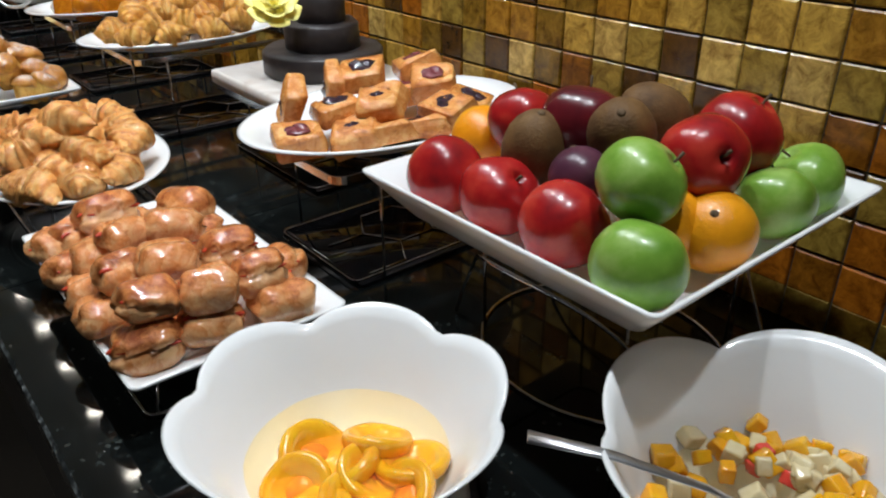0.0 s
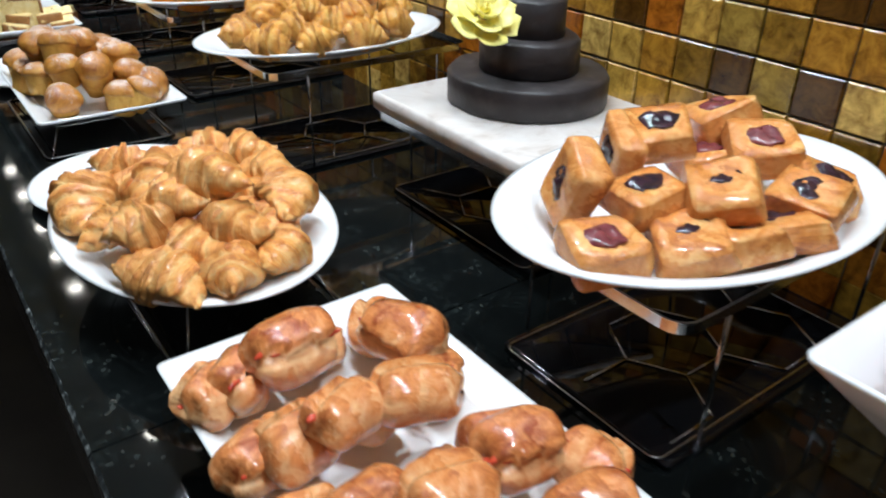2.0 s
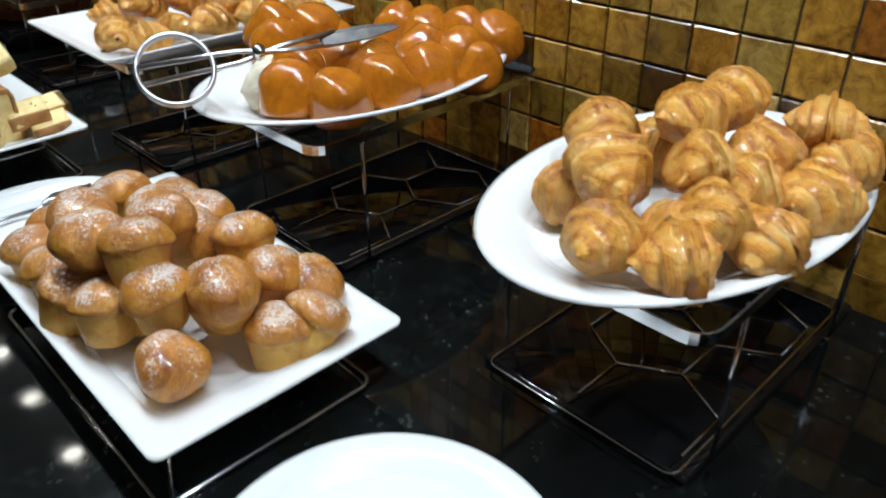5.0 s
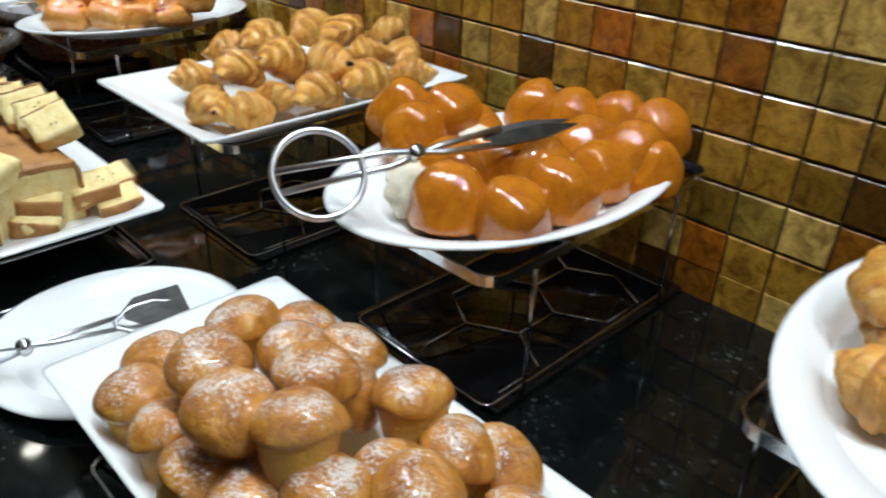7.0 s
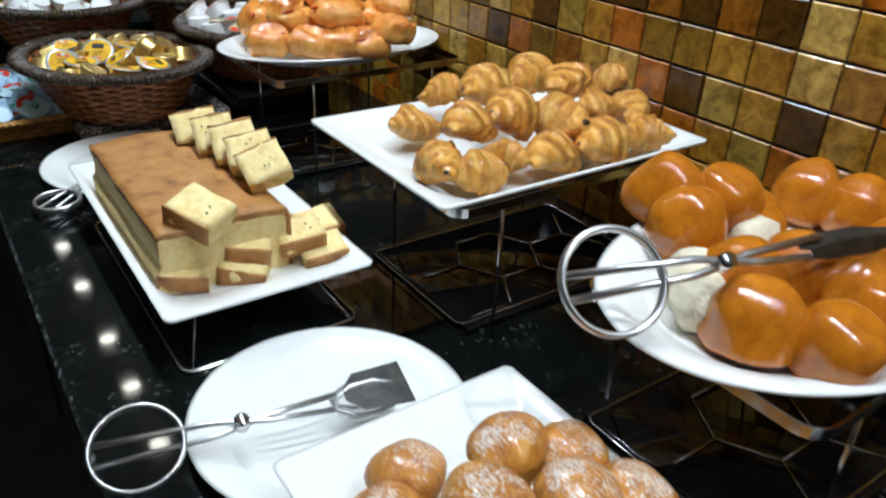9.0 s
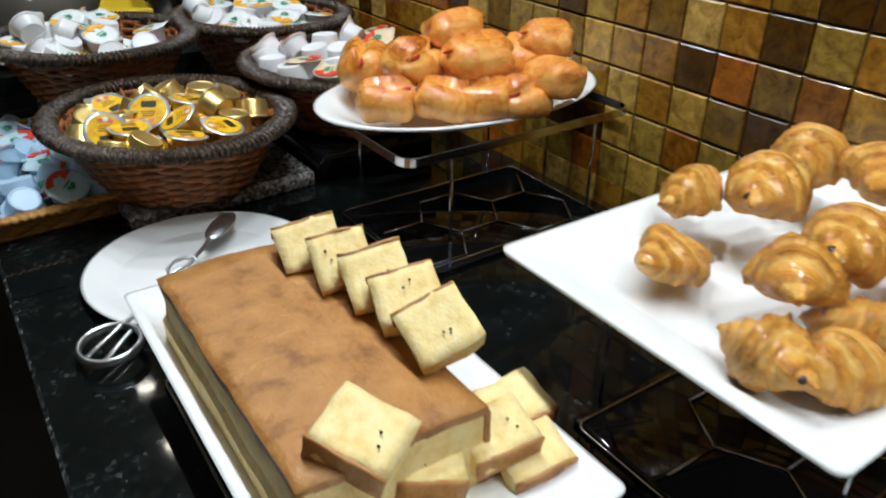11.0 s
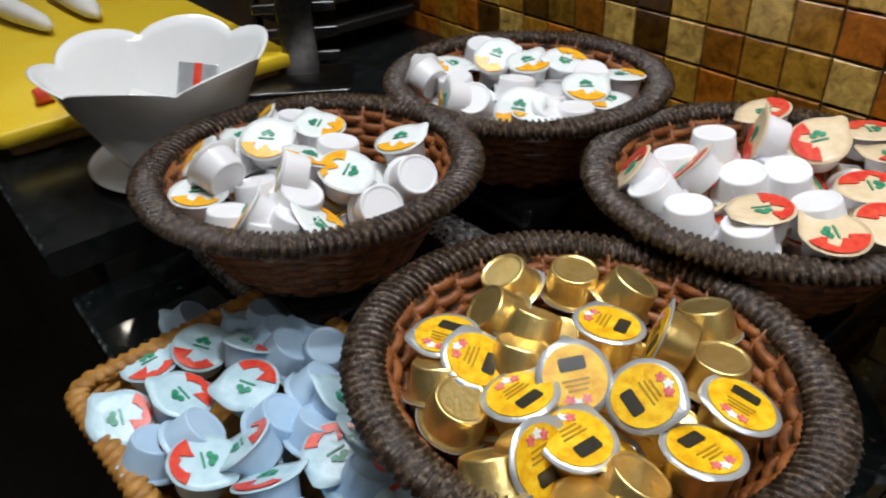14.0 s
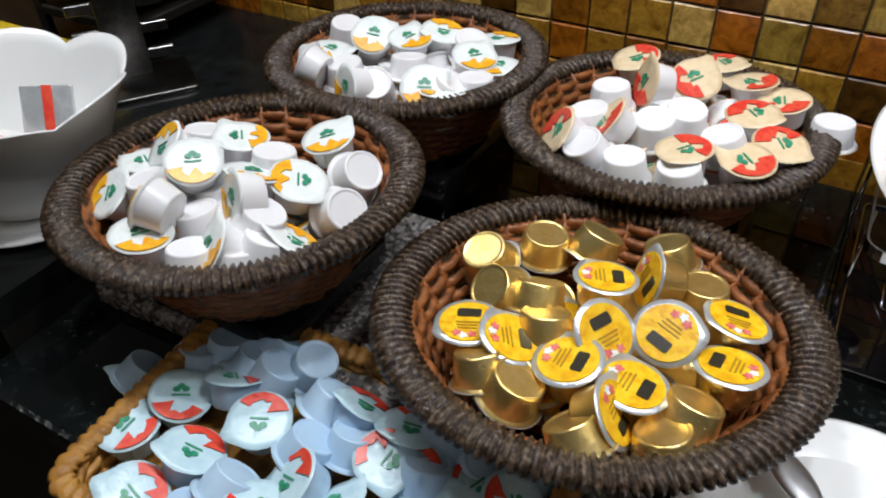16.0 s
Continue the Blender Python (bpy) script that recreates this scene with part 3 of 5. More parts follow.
rect_tray("cake_tray", "white rectangular porcelain tray under a cut sponge cake", 0.102, 0.197, pose(0.186, 1.372, LOW), lift=0.020, group="rectangular trays")
plate("plate", "white round plate with tongs behind the cake", 0.118, pose(0.180, 1.664, COUNTER))

# raised dishes along the wall
HIGH = 1.042
arch_stand(0.14, 0.14, 0.1418, pose(0.462, -0.510, COUNTER))
rect_tray("fruit_tray", "deep white rectangular porcelain tray of whole fruit", 0.157, 0.161, pose(0.452, -0.511, HIGH), lift=0.039, foot=0.80, group="rectangular trays")
riser(0.160, 0.098, 0.1418, pose(0.478, -0.170, COUNTER))
oval_plate("danish_platter", "white oval platter of jam danish pastries", 0.187, 0.126, pose(0.456, -0.169, HIGH), 0.024)
riser(0.112, 0.138, 0.1145, pose(0.532, 0.134, COUNTER))
riser(0.158, 0.098, 0.1418, pose(0.492, 0.475, COUNTER))
oval_plate("pastry_platter", "white oval platter of small plain croissants", 0.184, 0.115, pose(0.464, 0.472, HIGH), 0.021)
riser(0.158, 0.098, 0.1418, pose(0.493, 0.851, COUNTER))
oval_plate("bun_platter", "white oval platter of glazed pull-apart buns", 0.182, 0.122, pose(0.468, 0.851, HIGH), 0.021)
riser(0.155, 0.098, 0.1418, pose(0.478, 1.188, COUNTER))
rect_tray("chocolate_croissant_tray", "white rectangular porcelain tray of chocolate croissants", 0.172, 0.124, pose(0.462, 1.191, HIGH - 0.002), lift=0.02, group="rectangular trays")
riser(0.152, 0.098, 0.1418, pose(0.492, 1.618, COUNTER))
oval_plate("jelly_roll_platter", "white oval platter of jam filled pastry rolls", 0.173, 0.108, pose(0.478, 1.622, HIGH), 0.020)

# marble board with the tiered display cake
bm = slab(0.1165, 0.135, 0.022, 0.003, 0.003)
tagged(part("marble_board", bm, "marble", None, loc=pose(0.534, 0.133, COUNTER + 0.1148)), "thick cream marble board on a chrome riser", "marble board")
cake = thing("tiered_cake", "dull brown chocolate covered tiered display cake", "tiered cake", pose(0.556, 0.146, COUNTER + 0.1368))
z = 0
for r, h in ((0.094, 0.036), (0.058, 0.040), (0.038, 0.042)):
    bm = bmesh.new()
    bridge(bm, [oval(r - 0.002, r - 0.002, z, 56), oval(r, r, z + 0.002, 56), oval(r, r, z + h - 0.004, 56), oval(r - 0.004, r - 0.004, z + h, 56), oval(r * 0.5, r * 0.5, z + h, 56)], cap0=True, cap1=True)
    rough_up(bm, 0.0016, 40, r * 100)
    part("tier", bm, "cake_cover", cake)
    z += h
# yellow rose leaning on the upper tier
rose = thing("rose", "yellow silk rose leaning on the dark cake", "flower", pose(0.468, 0.128, COUNTER + 0.242, 30, -25, 25) @ Matrix.Scale(0.74, 4))
for ring, (count, rad, tilt, size) in enumerate(((3, 0.004, 65, 0.014), (4, 0.010, 42, 0.022), (5, 0.018, 20, 0.030), (6, 0.026, 4, 0.034))):
    for k in range(count):
        bm = bmesh.new()
        rows = []
        for i in range(6):
            u = i / 5
            w = size * (0.35 + 0.75 * math.sin(math.pi * min(u * 0.62 + 0.14, 1)))
            rows.append([(w * s * 0.62, size * 1.25 * u - 0.002, 0.005 * s * s + 0.004 * u * u) for s in (-1, -0.5, 0, 0.5, 1)])
        bridge(bm, rows, closed=False)
        bmesh.ops.recalc_face_normals(bm, faces=bm.faces)
        bmesh.ops.solidify(bm, geom=list(bm.faces), thickness=0.0014)
        a = 360 * k / count + ring * 25
        part("petal", bm, "petal", rose, loc=pose(0, 0, 0, 0, 0, a) @ pose(0, rad * 0.5, 0.004 * (3 - ring), tilt, 0, 0))

# ---- places of the food on its dishes ----
RED_APPLES = [(0.34, -0.417, 1.09), (0.346, -0.479, 1.09), (0.345, -0.55, 1.09), (0.437, -0.602, 1.135), (0.502, -0.59, 1.135), (0.429, -0.49, 1.135),
    (0.435, -0.414, 1.115)]
GREEN_APPLES = [(0.335, -0.627, 1.09), (0.5, -0.632, 1.09), (0.564, -0.625, 1.09), (0.366, -0.599, 1.135)]
ORANGES = [(0.421, -0.629, 1.09), (0.432, -0.364, 1.09), (0.402, -0.599, 1.09)]
KIWIS = [(0.389, -0.474, 1.115), (0.426, -0.534, 1.135), (0.489, -0.521, 1.135)]
PLUMS = [(0.374, -0.538, 1.115)]
# pastries: place, heading and size; muffins, danish and cups: place, bearing and lean of the top; slices: place and turn
ROLLS_A = [(0.136, -0.082, 0.99, 9, 1.23), (0.079, -0.069, 0.967, 41, 0.9), (0.213, -0.108, 0.985, 289, 1.25), (0.171, -0.185, 1.005, 346, 1.03),
    (0.125, -0.177, 1.005, 15, 0.9), (0.101, -0.071, 0.972, 42, 0.9), (0.199, -0.252, 0.995, 355, 0.99), (0.099, -0.165, 0.987, 7, 0.9),
    (0.077, -0.151, 0.972, 28, 0.9), (0.135, -0.269, 1.012, 351, 0.96), (0.078, -0.216, 0.975, 342, 0.9), (0.102, -0.249, 1.003, 10, 0.9),
    (0.202, -0.31, 0.992, 352, 0.93), (0.147, -0.327, 1.005, 345, 0.91), (0.1, -0.315, 1.005, 355, 0.92), (0.075, -0.262, 0.975, 4, 0.9)]
ROLLS_B = [(0.213, -0.33, 0.967, 355, 1.17), (0.144, -0.331, 0.972, 352, 1.0), (0.088, -0.323, 0.968, 341, 1.1), (0.246, -0.268, 0.97, 267, 0.9)]
ROLLS = ROLLS_A + ROLLS_B
CROISSANTS = [(0.135, 0.329, 0.985, 341, 0.85), (0.079, 0.258, 0.985, 241, 1.15), (0.152, 0.239, 1.0, 32, 1.15), (0.251, 0.277, 0.99, 304, 0.85),
    (0.223, 0.321, 0.985, 335, 0.85), (0.162, 0.144, 1.033, 284, 1.12), (0.249, 0.217, 0.99, 312, 0.85), (0.239, 0.139, 1.0, 258, 1.04),
    (0.127, 0.14, 1.018, 292, 0.85), (0.092, 0.189, 0.985, 28, 0.85), (0.1, 0.126, 1.008, 14, 0.85), (0.167, 0.096, 1.003, 300, 0.85),
    (0.2, 0.073, 0.98, 241, 0.93), (0.124, 0.1, 0.988, 298, 0.85), (0.097, 0.081, 0.98, 297, 0.96), (0.15, 0.06, 0.98, 264, 0.85)]
DANISH = [(0.451, -0.125, 1.103, 281, 13), (0.516, -0.18, 1.094, 300, 19), (0.413, -0.217, 1.094, 292, 23), (0.487, -0.241, 1.078, 286, 12),
    (0.382, -0.174, 1.083, 223, 12), (0.318, -0.194, 1.068, 320, 10), (0.374, -0.225, 1.069, 280, 20), (0.342, -0.138, 1.087, 244, 76),
    (0.411, -0.119, 1.09, 239, 89), (0.534, -0.122, 1.099, 218, 17), (0.409, -0.242, 1.064, 161, 18), (0.448, -0.244, 1.064, 164, 18),
    (0.532, -0.232, 1.074, 30, 17), (0.499, -0.142, 1.073, 198, 8)]
MUFFINS_A = [(0.206, 0.871, 1.0, 9, 3), (0.247, 0.858, 0.983, 39, 7), (0.156, 0.906, 0.973, 245, 2), (0.159, 0.834, 1.01, 359, 13),
    (0.214, 0.819, 1.0, 319, 7), (0.25, 0.806, 0.988, 53, 5), (0.2, 0.771, 1.018, 336, 15), (0.129, 0.883, 0.968, 102, 4),
    (0.144, 0.777, 1.019, 341, 23), (0.128, 0.834, 0.973, 142, 12), (0.162, 0.735, 1.022, 145, 18), (0.247, 0.734, 0.994, 139, 23)]
MUFFINS_B = [(0.228, 0.779, 0.985, 41, 67), (0.123, 0.788, 0.974, 84, 24), (0.132, 0.741, 0.983, 136, 12), (0.158, 0.706, 0.998, 287, 5),
    (0.199, 0.7, 0.983, 268, 8), (0.246, 0.694, 0.978, 28, 12), (0.27, 0.676, 0.965, 27, 32), (0.158, 0.763, 0.969, 113, 19),
    (0.244, 0.638, 0.966, 86, 43), (0.217, 0.646, 0.963, 114, 11), (0.193, 0.67, 0.999, 337, 21), (0.142, 0.666, 0.963, 353, 39)]
MUFFINS = MUFFINS_A + MUFFINS_B
PASTRIES = [(0.333, 0.453, 1.078, 13, 0.9), (0.39, 0.487, 1.092, 38, 1.2), (0.423, 0.443, 1.098, 353, 0.9), (0.471, 0.48, 1.108, 355, 0.97),
    (0.53, 0.478, 1.105, 11, 1.04), (0.542, 0.411, 1.1, 287, 0.94), (0.388, 0.413, 1.085, 10, 0.91), (0.351, 0.41, 1.073, 328, 0.9),
    (0.405, 0.384, 1.073, 342, 0.9), (0.478, 0.383, 1.075, 335, 0.99), (0.446, 0.418, 1.083, 336, 0.9), (0.532, 0.391, 1.083, 348, 0.9),
    (0.45, 0.537, 1.088, 30, 1.14), (0.492, 0.432, 1.09, 1, 0.9)]
BUNS_FRONT = [(0.365, 0.826, 1.075), (0.391, 0.785, 1.075), (0.443, 0.781, 1.075), (0.403, 0.86, 1.078), (0.442, 0.844, 1.08), (0.454, 0.81, 1.078)]
BUNS_BACK = [(0.44, 0.966, 1.094), (0.477, 0.932, 1.094), (0.421, 0.929, 1.088), (0.483, 0.92, 1.075)]
BUNS_WALL = [(0.612, 0.84, 1.08), (0.626, 0.803, 1.08), (0.53, 0.822, 1.08), (0.55, 0.784, 1.08), (0.506, 0.789, 1.072), (0.584, 0.925, 1.075),
    (0.591, 0.88, 1.078), (0.551, 0.77, 1.07)]
CHOC = [(0.369, 1.233, 1.07, 357, 0.96), (0.429, 1.272, 1.085, 358, 0.85), (0.462, 1.234, 1.095, 25, 1.15), (0.537, 1.25, 1.1, 23, 1.15),
    (0.547, 1.202, 1.105, 22, 1.15), (0.382, 1.159, 1.09, 24, 1.15), (0.439, 1.161, 1.092, 20, 1.08), (0.481, 1.141, 1.09, 274, 1.06),
    (0.541, 1.145, 1.09, 334, 0.85), (0.638, 1.226, 1.085, 312, 0.85), (0.332, 1.139, 1.068, 269, 0.85), (0.36, 1.11, 1.066, 351, 0.85),
    (0.402, 1.123, 1.07, 293, 0.85), (0.442, 1.102, 1.07, 15, 1.15), (0.506, 1.099, 1.07, 18, 1.15), (0.57, 1.1, 1.07, 320, 0.85),
    (0.607, 1.164, 1.075, 244, 0.91)]
LAST = [(0.362, 1.591, 1.076, 332, 0.9), (0.386, 1.673, 1.09, 55, 1.15), (0.412, 1.613, 1.102, 24, 1.15), (0.463, 1.619, 1.13, 352, 0.97),
    (0.46, 1.572, 1.108, 349, 1.15), (0.41, 1.562, 1.076, 325, 0.9), (0.446, 1.542, 1.076, 325, 0.9), (0.486, 1.527, 1.076, 352, 0.9),
    (0.518, 1.52, 1.095, 271, 1.0), (0.547, 1.568, 1.115, 336, 0.9), (0.522, 1.583, 1.1, 282, 0.9)]
CAKE_SL = [(0.213, 1.461, 1.018, -50, -8, -11), (0.221, 1.419, 1.022, -53, -8, -15), (0.229, 1.379, 1.026, -55, -10, -17),
    (0.233, 1.343, 1.026, -58, -11, -19), (0.231, 1.301, 1.026, -63, -19, -9), (0.147, 1.253, 1.014, -101, -16, 123),
    (0.126, 1.255, 0.958, -106, -8, 159), (0.19, 1.253, 0.968, -95, -5, 155), (0.182, 1.244, 0.952, -103, -8, 147),
    (0.242, 1.251, 0.968, -102, 5, 172), (0.262, 1.238, 0.952, -101, 6, 171), (0.272, 1.272, 0.960, -101, 8, 177)]
GOLD_A = [(0.246, 1.967, 1.003, 65, 156), (0.28, 1.933, 1.005, 207, 175), (0.298, 1.896, 1.006, 236, 152), (0.314, 1.842, 1.004, 341, 158),
    (0.208, 1.939, 1.009, 55, 137), (0.215, 1.91, 1.011, 283, 147), (0.188, 1.893, 1.011, 292, 154), (0.245, 1.871, 1.011, 97, 10),
    (0.267, 1.836, 1.016, 210, 72), (0.278, 1.807, 1.005, 271, 174), (0.164, 1.94, 1.004, 157, 4), (0.161, 1.909, 1.008, 21, 20),
    (0.196, 1.858, 1.013, 335, 39), (0.22, 1.816, 1.01, 267, 30), (0.253, 1.78, 1.004, 50, 15), (0.141, 1.918, 1.005, 320, 153)]
GOLD_B = [(0.161, 1.863, 1.009, 195, 12), (0.133, 1.89, 1.005, 209, 161), (0.209, 1.772, 1.003, 110, 12), (0.162, 1.823, 1.006, 45, 7),
    (0.167, 1.785, 1.004, 251, 153), (0.137, 1.833, 1.008, 11, 54), (0.117, 1.841, 1.005, 334, 140), (0.139, 1.793, 1.002, 325, 162)]
GOLD = GOLD_A + GOLD_B
WHITE_A = [(0.225, 2.236, 1.046, 273, 166), (0.224, 2.192, 1.053, 35, 9), (0.279, 2.14, 1.039, 248, 12), (0.203, 2.253, 1.043, 234, 44),
    (0.188, 2.277, 1.024, 100, 6), (0.18, 2.204, 1.052, 329, 24), (0.204, 2.118, 1.045, 1, 20), (0.258, 2.097, 1.034, 168, 134),
    (0.209, 2.079, 1.032, 165, 130), (0.14, 2.256, 1.03, 244, 38), (0.125, 2.185, 1.055, 191, 70), (0.104, 2.189, 1.032, 28, 8),
    (0.159, 2.118, 1.042, 214, 154), (0.166, 2.136, 1.054, 239, 72), (0.143, 2.1, 1.034, 249, 159), (0.124, 2.126, 1.036, 231, 51)]
WHITE_B = [(0.109, 2.143, 1.031, 298, 167), (0.124, 2.117, 1.029, 274, 162), (0.155, 2.09, 1.027, 57, 38), (0.185, 2.147, 1.052, 80, 23),
    (0.218, 2.151, 1.052, 260, 170), (0.15, 2.224, 1.043, 6, 173)]
WHITE = WHITE_A + WHITE_B
BACK = [(0.42, 2.246, 1.042, 31, 5), (0.463, 2.217, 1.051, 301, 32), (0.469, 2.175, 1.051, 322, 8), (0.501, 2.154, 1.05, 353, 13),
    (0.505, 2.122, 1.046, 151, 163), (0.531, 2.101, 1.039, 118, 8), (0.382, 2.235, 1.049, 185, 71), (0.398, 2.209, 1.043, 39, 175),
    (0.386, 2.166, 1.042, 125, 141), (0.428, 2.151, 1.049, 292, 167), (0.402, 2.117, 1.041, 299, 38), (0.476, 2.102, 1.043, 333, 16),
    (0.44, 2.081, 1.037, 294, 175), (0.481, 2.077, 1.034, 137, 1), (0.419, 2.101, 1.04, 196, 152), (0.493, 2.276, 1.039, 153, 170),
    (0.405, 2.099, 1.035, 112, 9), (0.373, 2.18, 1.044, 240, 76)]
RED_A = [(0.552, 1.952, 1.041, 226, 15), (0.472, 1.952, 1.044, 350, 175), (0.497, 1.917, 1.053, 216, 76), (0.525, 1.887, 1.046, 286, 28),
    (0.588, 1.874, 1.035, 170, 7), (0.55, 1.837, 1.04, 164, 9), (0.53, 1.804, 1.037, 214, 10), (0.484, 1.824, 1.041, 226, 6),
    (0.522, 1.759, 1.03, 318, 176), (0.452, 1.795, 1.036, 309, 10), (0.414, 1.814, 1.036, 299, 8), (0.434, 1.837, 1.042, 19, 163),
    (0.399, 1.861, 1.04, 195, 7), (0.431, 1.897, 1.044, 75, 169), (0.416, 1.929, 1.045, 199, 51), (0.391, 1.964, 1.039, 213, 56)]
RED_B = [(0.378, 1.94, 1.038, 44, 151), (0.371, 1.903, 1.036, 10, 175), (0.379, 1.859, 1.036, 50, 171), (0.458, 1.877, 1.045, 113, 170),
    (0.425, 1.955, 1.041, 6, 167)]
RED = RED_A + RED_B
BLUE_A = [(0.02, 2.153, 0.92, 227, 1), (0.058, 2.139, 0.925, 7, 18), (0.123, 2.148, 0.921, 270, 161), (0.104, 2.166, 0.918, 269, 160),
    (0.069, 2.196, 0.916, 241, 135), (0.066, 2.062, 0.934, 327, 10), (0.02, 2.089, 0.932, 59, 25), (0.086, 2.106, 0.93, 110, 32),
    (0.135, 2.066, 0.931, 184, 156), (0.112, 2.087, 0.932, 229, 145), (0.107, 2.028, 0.937, 248, 138), (0.106, 2.001, 0.938, 69, 41),
    (0.039, 2.003, 0.938, 213, 37), (0.082, 1.961, 0.936, 327, 11), (-0.021, 2.104, 0.926, 11, 19), (0.015, 2.045, 0.937, 253, 130)]
BLUE_B = [(0.006, 2.014, 0.935, 54, 15), (0.095, 1.896, 0.93, 117, 12), (-0.013, 2.056, 0.932, 270, 154), (0.066, 2.017, 0.938, 236, 144),
    (0.033, 1.966, 0.937, 163, 33), (0.088, 1.933, 0.935, 276, 153), (0.085, 1.991, 0.937, 269, 153), (0.11, 1.959, 0.935, 83, 19),
    (0.115, 2.11, 0.929, 247, 148), (0.141, 2.105, 0.928, 245, 139)]
BLUE = BLUE_A + BLUE_B

# ---- baked goods ----
def croissant_mesh(seed, length=0.095, thick=0.024, bend=75, ridges=4.0, step=0.16):
    """A rolled crescent: overlapping bands that step up towards the middle."""
    r = random.Random(seed)
    bm = bmesh.new()
    lay = bm.verts.layers.float.new("brown")
    lam = bm.verts.layers.float.new("lam")
    N, K = 84, 24
    rb = length / radians(bend)
    ph = r.random() * 0.5
    prev = None
    for i in range(N + 1):
        t = -1 + 2 * i / N
        s = abs(t) * ridges + ph
        f = s - math.floor(s)
        body = max(0.06, 1 - abs(t) ** 1.3) ** 0.82
        rad = thick * body * (1 + step * (f ** 0.8 - 0.5))
        a = radians(bend) * t / 2 * 1.0
        c = Vector((rb * math.sin(a), rb * (1 - math.cos(a)), 0))
        side = Vector((-math.sin(a), math.cos(a), 0))
        ring = []
        for k in range(K):
            q = 2 * math.pi * k / K
            w = 0.55 * math.sin(q + seed) + 0.25 * math.sin(2 * q + 2 * t + seed)
            f2 = (s + w * 0.6) - math.floor(s + w * 0.6)
            s3 = 5 * (s + w * 0.9)
            rr = thick * body * (1 + step * (f2 ** 0.8 - 0.5) + 0.055 * (s3 - math.floor(s3) - 0.5))
            p = c + side * (rr * math.cos(q)) + Vector((0, 0, max(rr * 0.92 * math.sin(q), -thick * 0.62)))
            p += noise.noise_vector(p * 24 + Vector((seed, 0, 0))) * 0.0080 + noise.noise_vector(p * 90 + Vector((seed, 4, 0))) * 0.0018
            v = bm.verts.new(p)
            v[lam] = s + w * 0.6
            v[lay] = 0.15 + 0.75 * f2 * (0.45 + 0.55 * max(0, math.sin(q)))
            ring.append(v)
        if prev:
            for k in range(K):
                bm.faces.new((prev[k], prev[(k + 1) % K], ring[(k + 1) % K], ring[k]))
        else:
            bm.faces.new(ring)
        prev = ring
    bm.faces.new(prev)
    return bm


def roll_mesh(seed, length=0.056, thick=0.0215):
    """Dough rolled once over itself: a plump pillow with an overlapping flap and dented ends."""
    bm = bmesh.new()
    lay = bm.verts.layers.float.new("brown")
    lam = bm.verts.layers.float.new("lam")
    r = random.Random(seed)
    N, K = 26, 32
    lip = radians(15 + 150 * r.random())
    skew = r.uniform(-0.5, 0.5)
    prev = None
    for i in range(N + 1):
        t = -1 + 2 * i / N
        body = max(0.05, 1 - abs(t) ** 4.2) ** 0.40
        ring = []
        for k in range(K):
            q = 2 * math.pi * k / K
            u = ((q - lip - skew * t) % (2 * math.pi)) / (2 * math.pi)
            fold = 0.86 + 0.24 * u ** 0.7 - 0.26 * math.exp(-(u / 0.045) ** 2) - 0.05 * math.exp(-((u - 0.42) / 0.03) ** 2)
            rr = thick * body * fold
            dent = 0.10 * math.cos(2 * q) * abs(t) ** 6
            p = Vector((length / 2 * (t - dent), 1.10 * rr * math.cos(q), max(0.98 * rr * math.sin(q), -thick * 0.72)))
            p += noise.noise_vector(p * 24 + Vector((seed * 1.7, 2, 0))) * 0.0036 + noise.noise_vector(Vector((p.x * 30, p.y * 95, p.z * 95)) + Vector((seed, 5, 0))) * 0.0017
            v = bm.verts.new(p)
            v[lam] = 2.2 * t + 0.35 * math.sin(q + seed)
            v[lay] = min(1, 0.10 + 0.70 * max(0, math.sin(q)) * (0.55 + 0.45 * u) - 0.25 * (u < 0.08))
            ring.append(v)
        if prev:
            for k in range(K):
                bm.faces.new((prev[k], prev[(k + 1) % K], ring[(k + 1) % K], ring[k]))
        else:
            bm.faces.new(ring)
        prev = ring
    bm.faces.new(prev)
    return bm


def blob(rx, ry, rz, seed=0, amount=0.0, scale=60, seg=14, brown=None):
    bm = bmesh.new()
    lay = bm.verts.layers.float.new("brown")
    bmesh.ops.create_uvsphere(bm, u_segments=seg, v_segments=max(6, seg * 2 // 3), radius=1)
    for v in bm.verts:
        n = v.co.copy()
        v.co = Vector((n.x * rx, n.y * ry, n.z * rz))
        if amount:
            v.co += noise.noise_vector(v.co * scale + Vector((seed * 1.3, seed, 0))) * amount
        v[lay] = 0.2 + 0.6 * max(0, n.z) if brown is None else brown
    return bm


def lay(makers, mats, group):
    """One thing per matrix, taking the variants in turn."""
    first = {}
    for i, m in enumerate(mats):
        k = i % len(makers)
        if k not in first:
            ob = makers[k]()
            ob["group"] = group
            ob.matrix_basis = m
            first[k] = ob
        else:
            ob = first[k]
            keep = ob.scale.copy()
            ob.scale = (1, 1, 1)
            copy_thing(ob, m)
            ob.scale = keep


def headed(places, tilt, seed, flip=False, size=1.0):
    """Poses of long pastries from place, heading and size."""
    r = random.Random(seed)
    out = []
    for x, y, z, yaw, k in places:
        turn = 180 if flip and r.random() < 0.5 else 0
        out.append(pose(x, y, z, r.uniform(-tilt, tilt), r.uniform(-tilt, tilt), yaw + turn) @ Matrix.Diagonal((k * size, (0.5 + 0.5 * k) * size, (0.5 + 0.5 * k) * size, 1)))
    return out


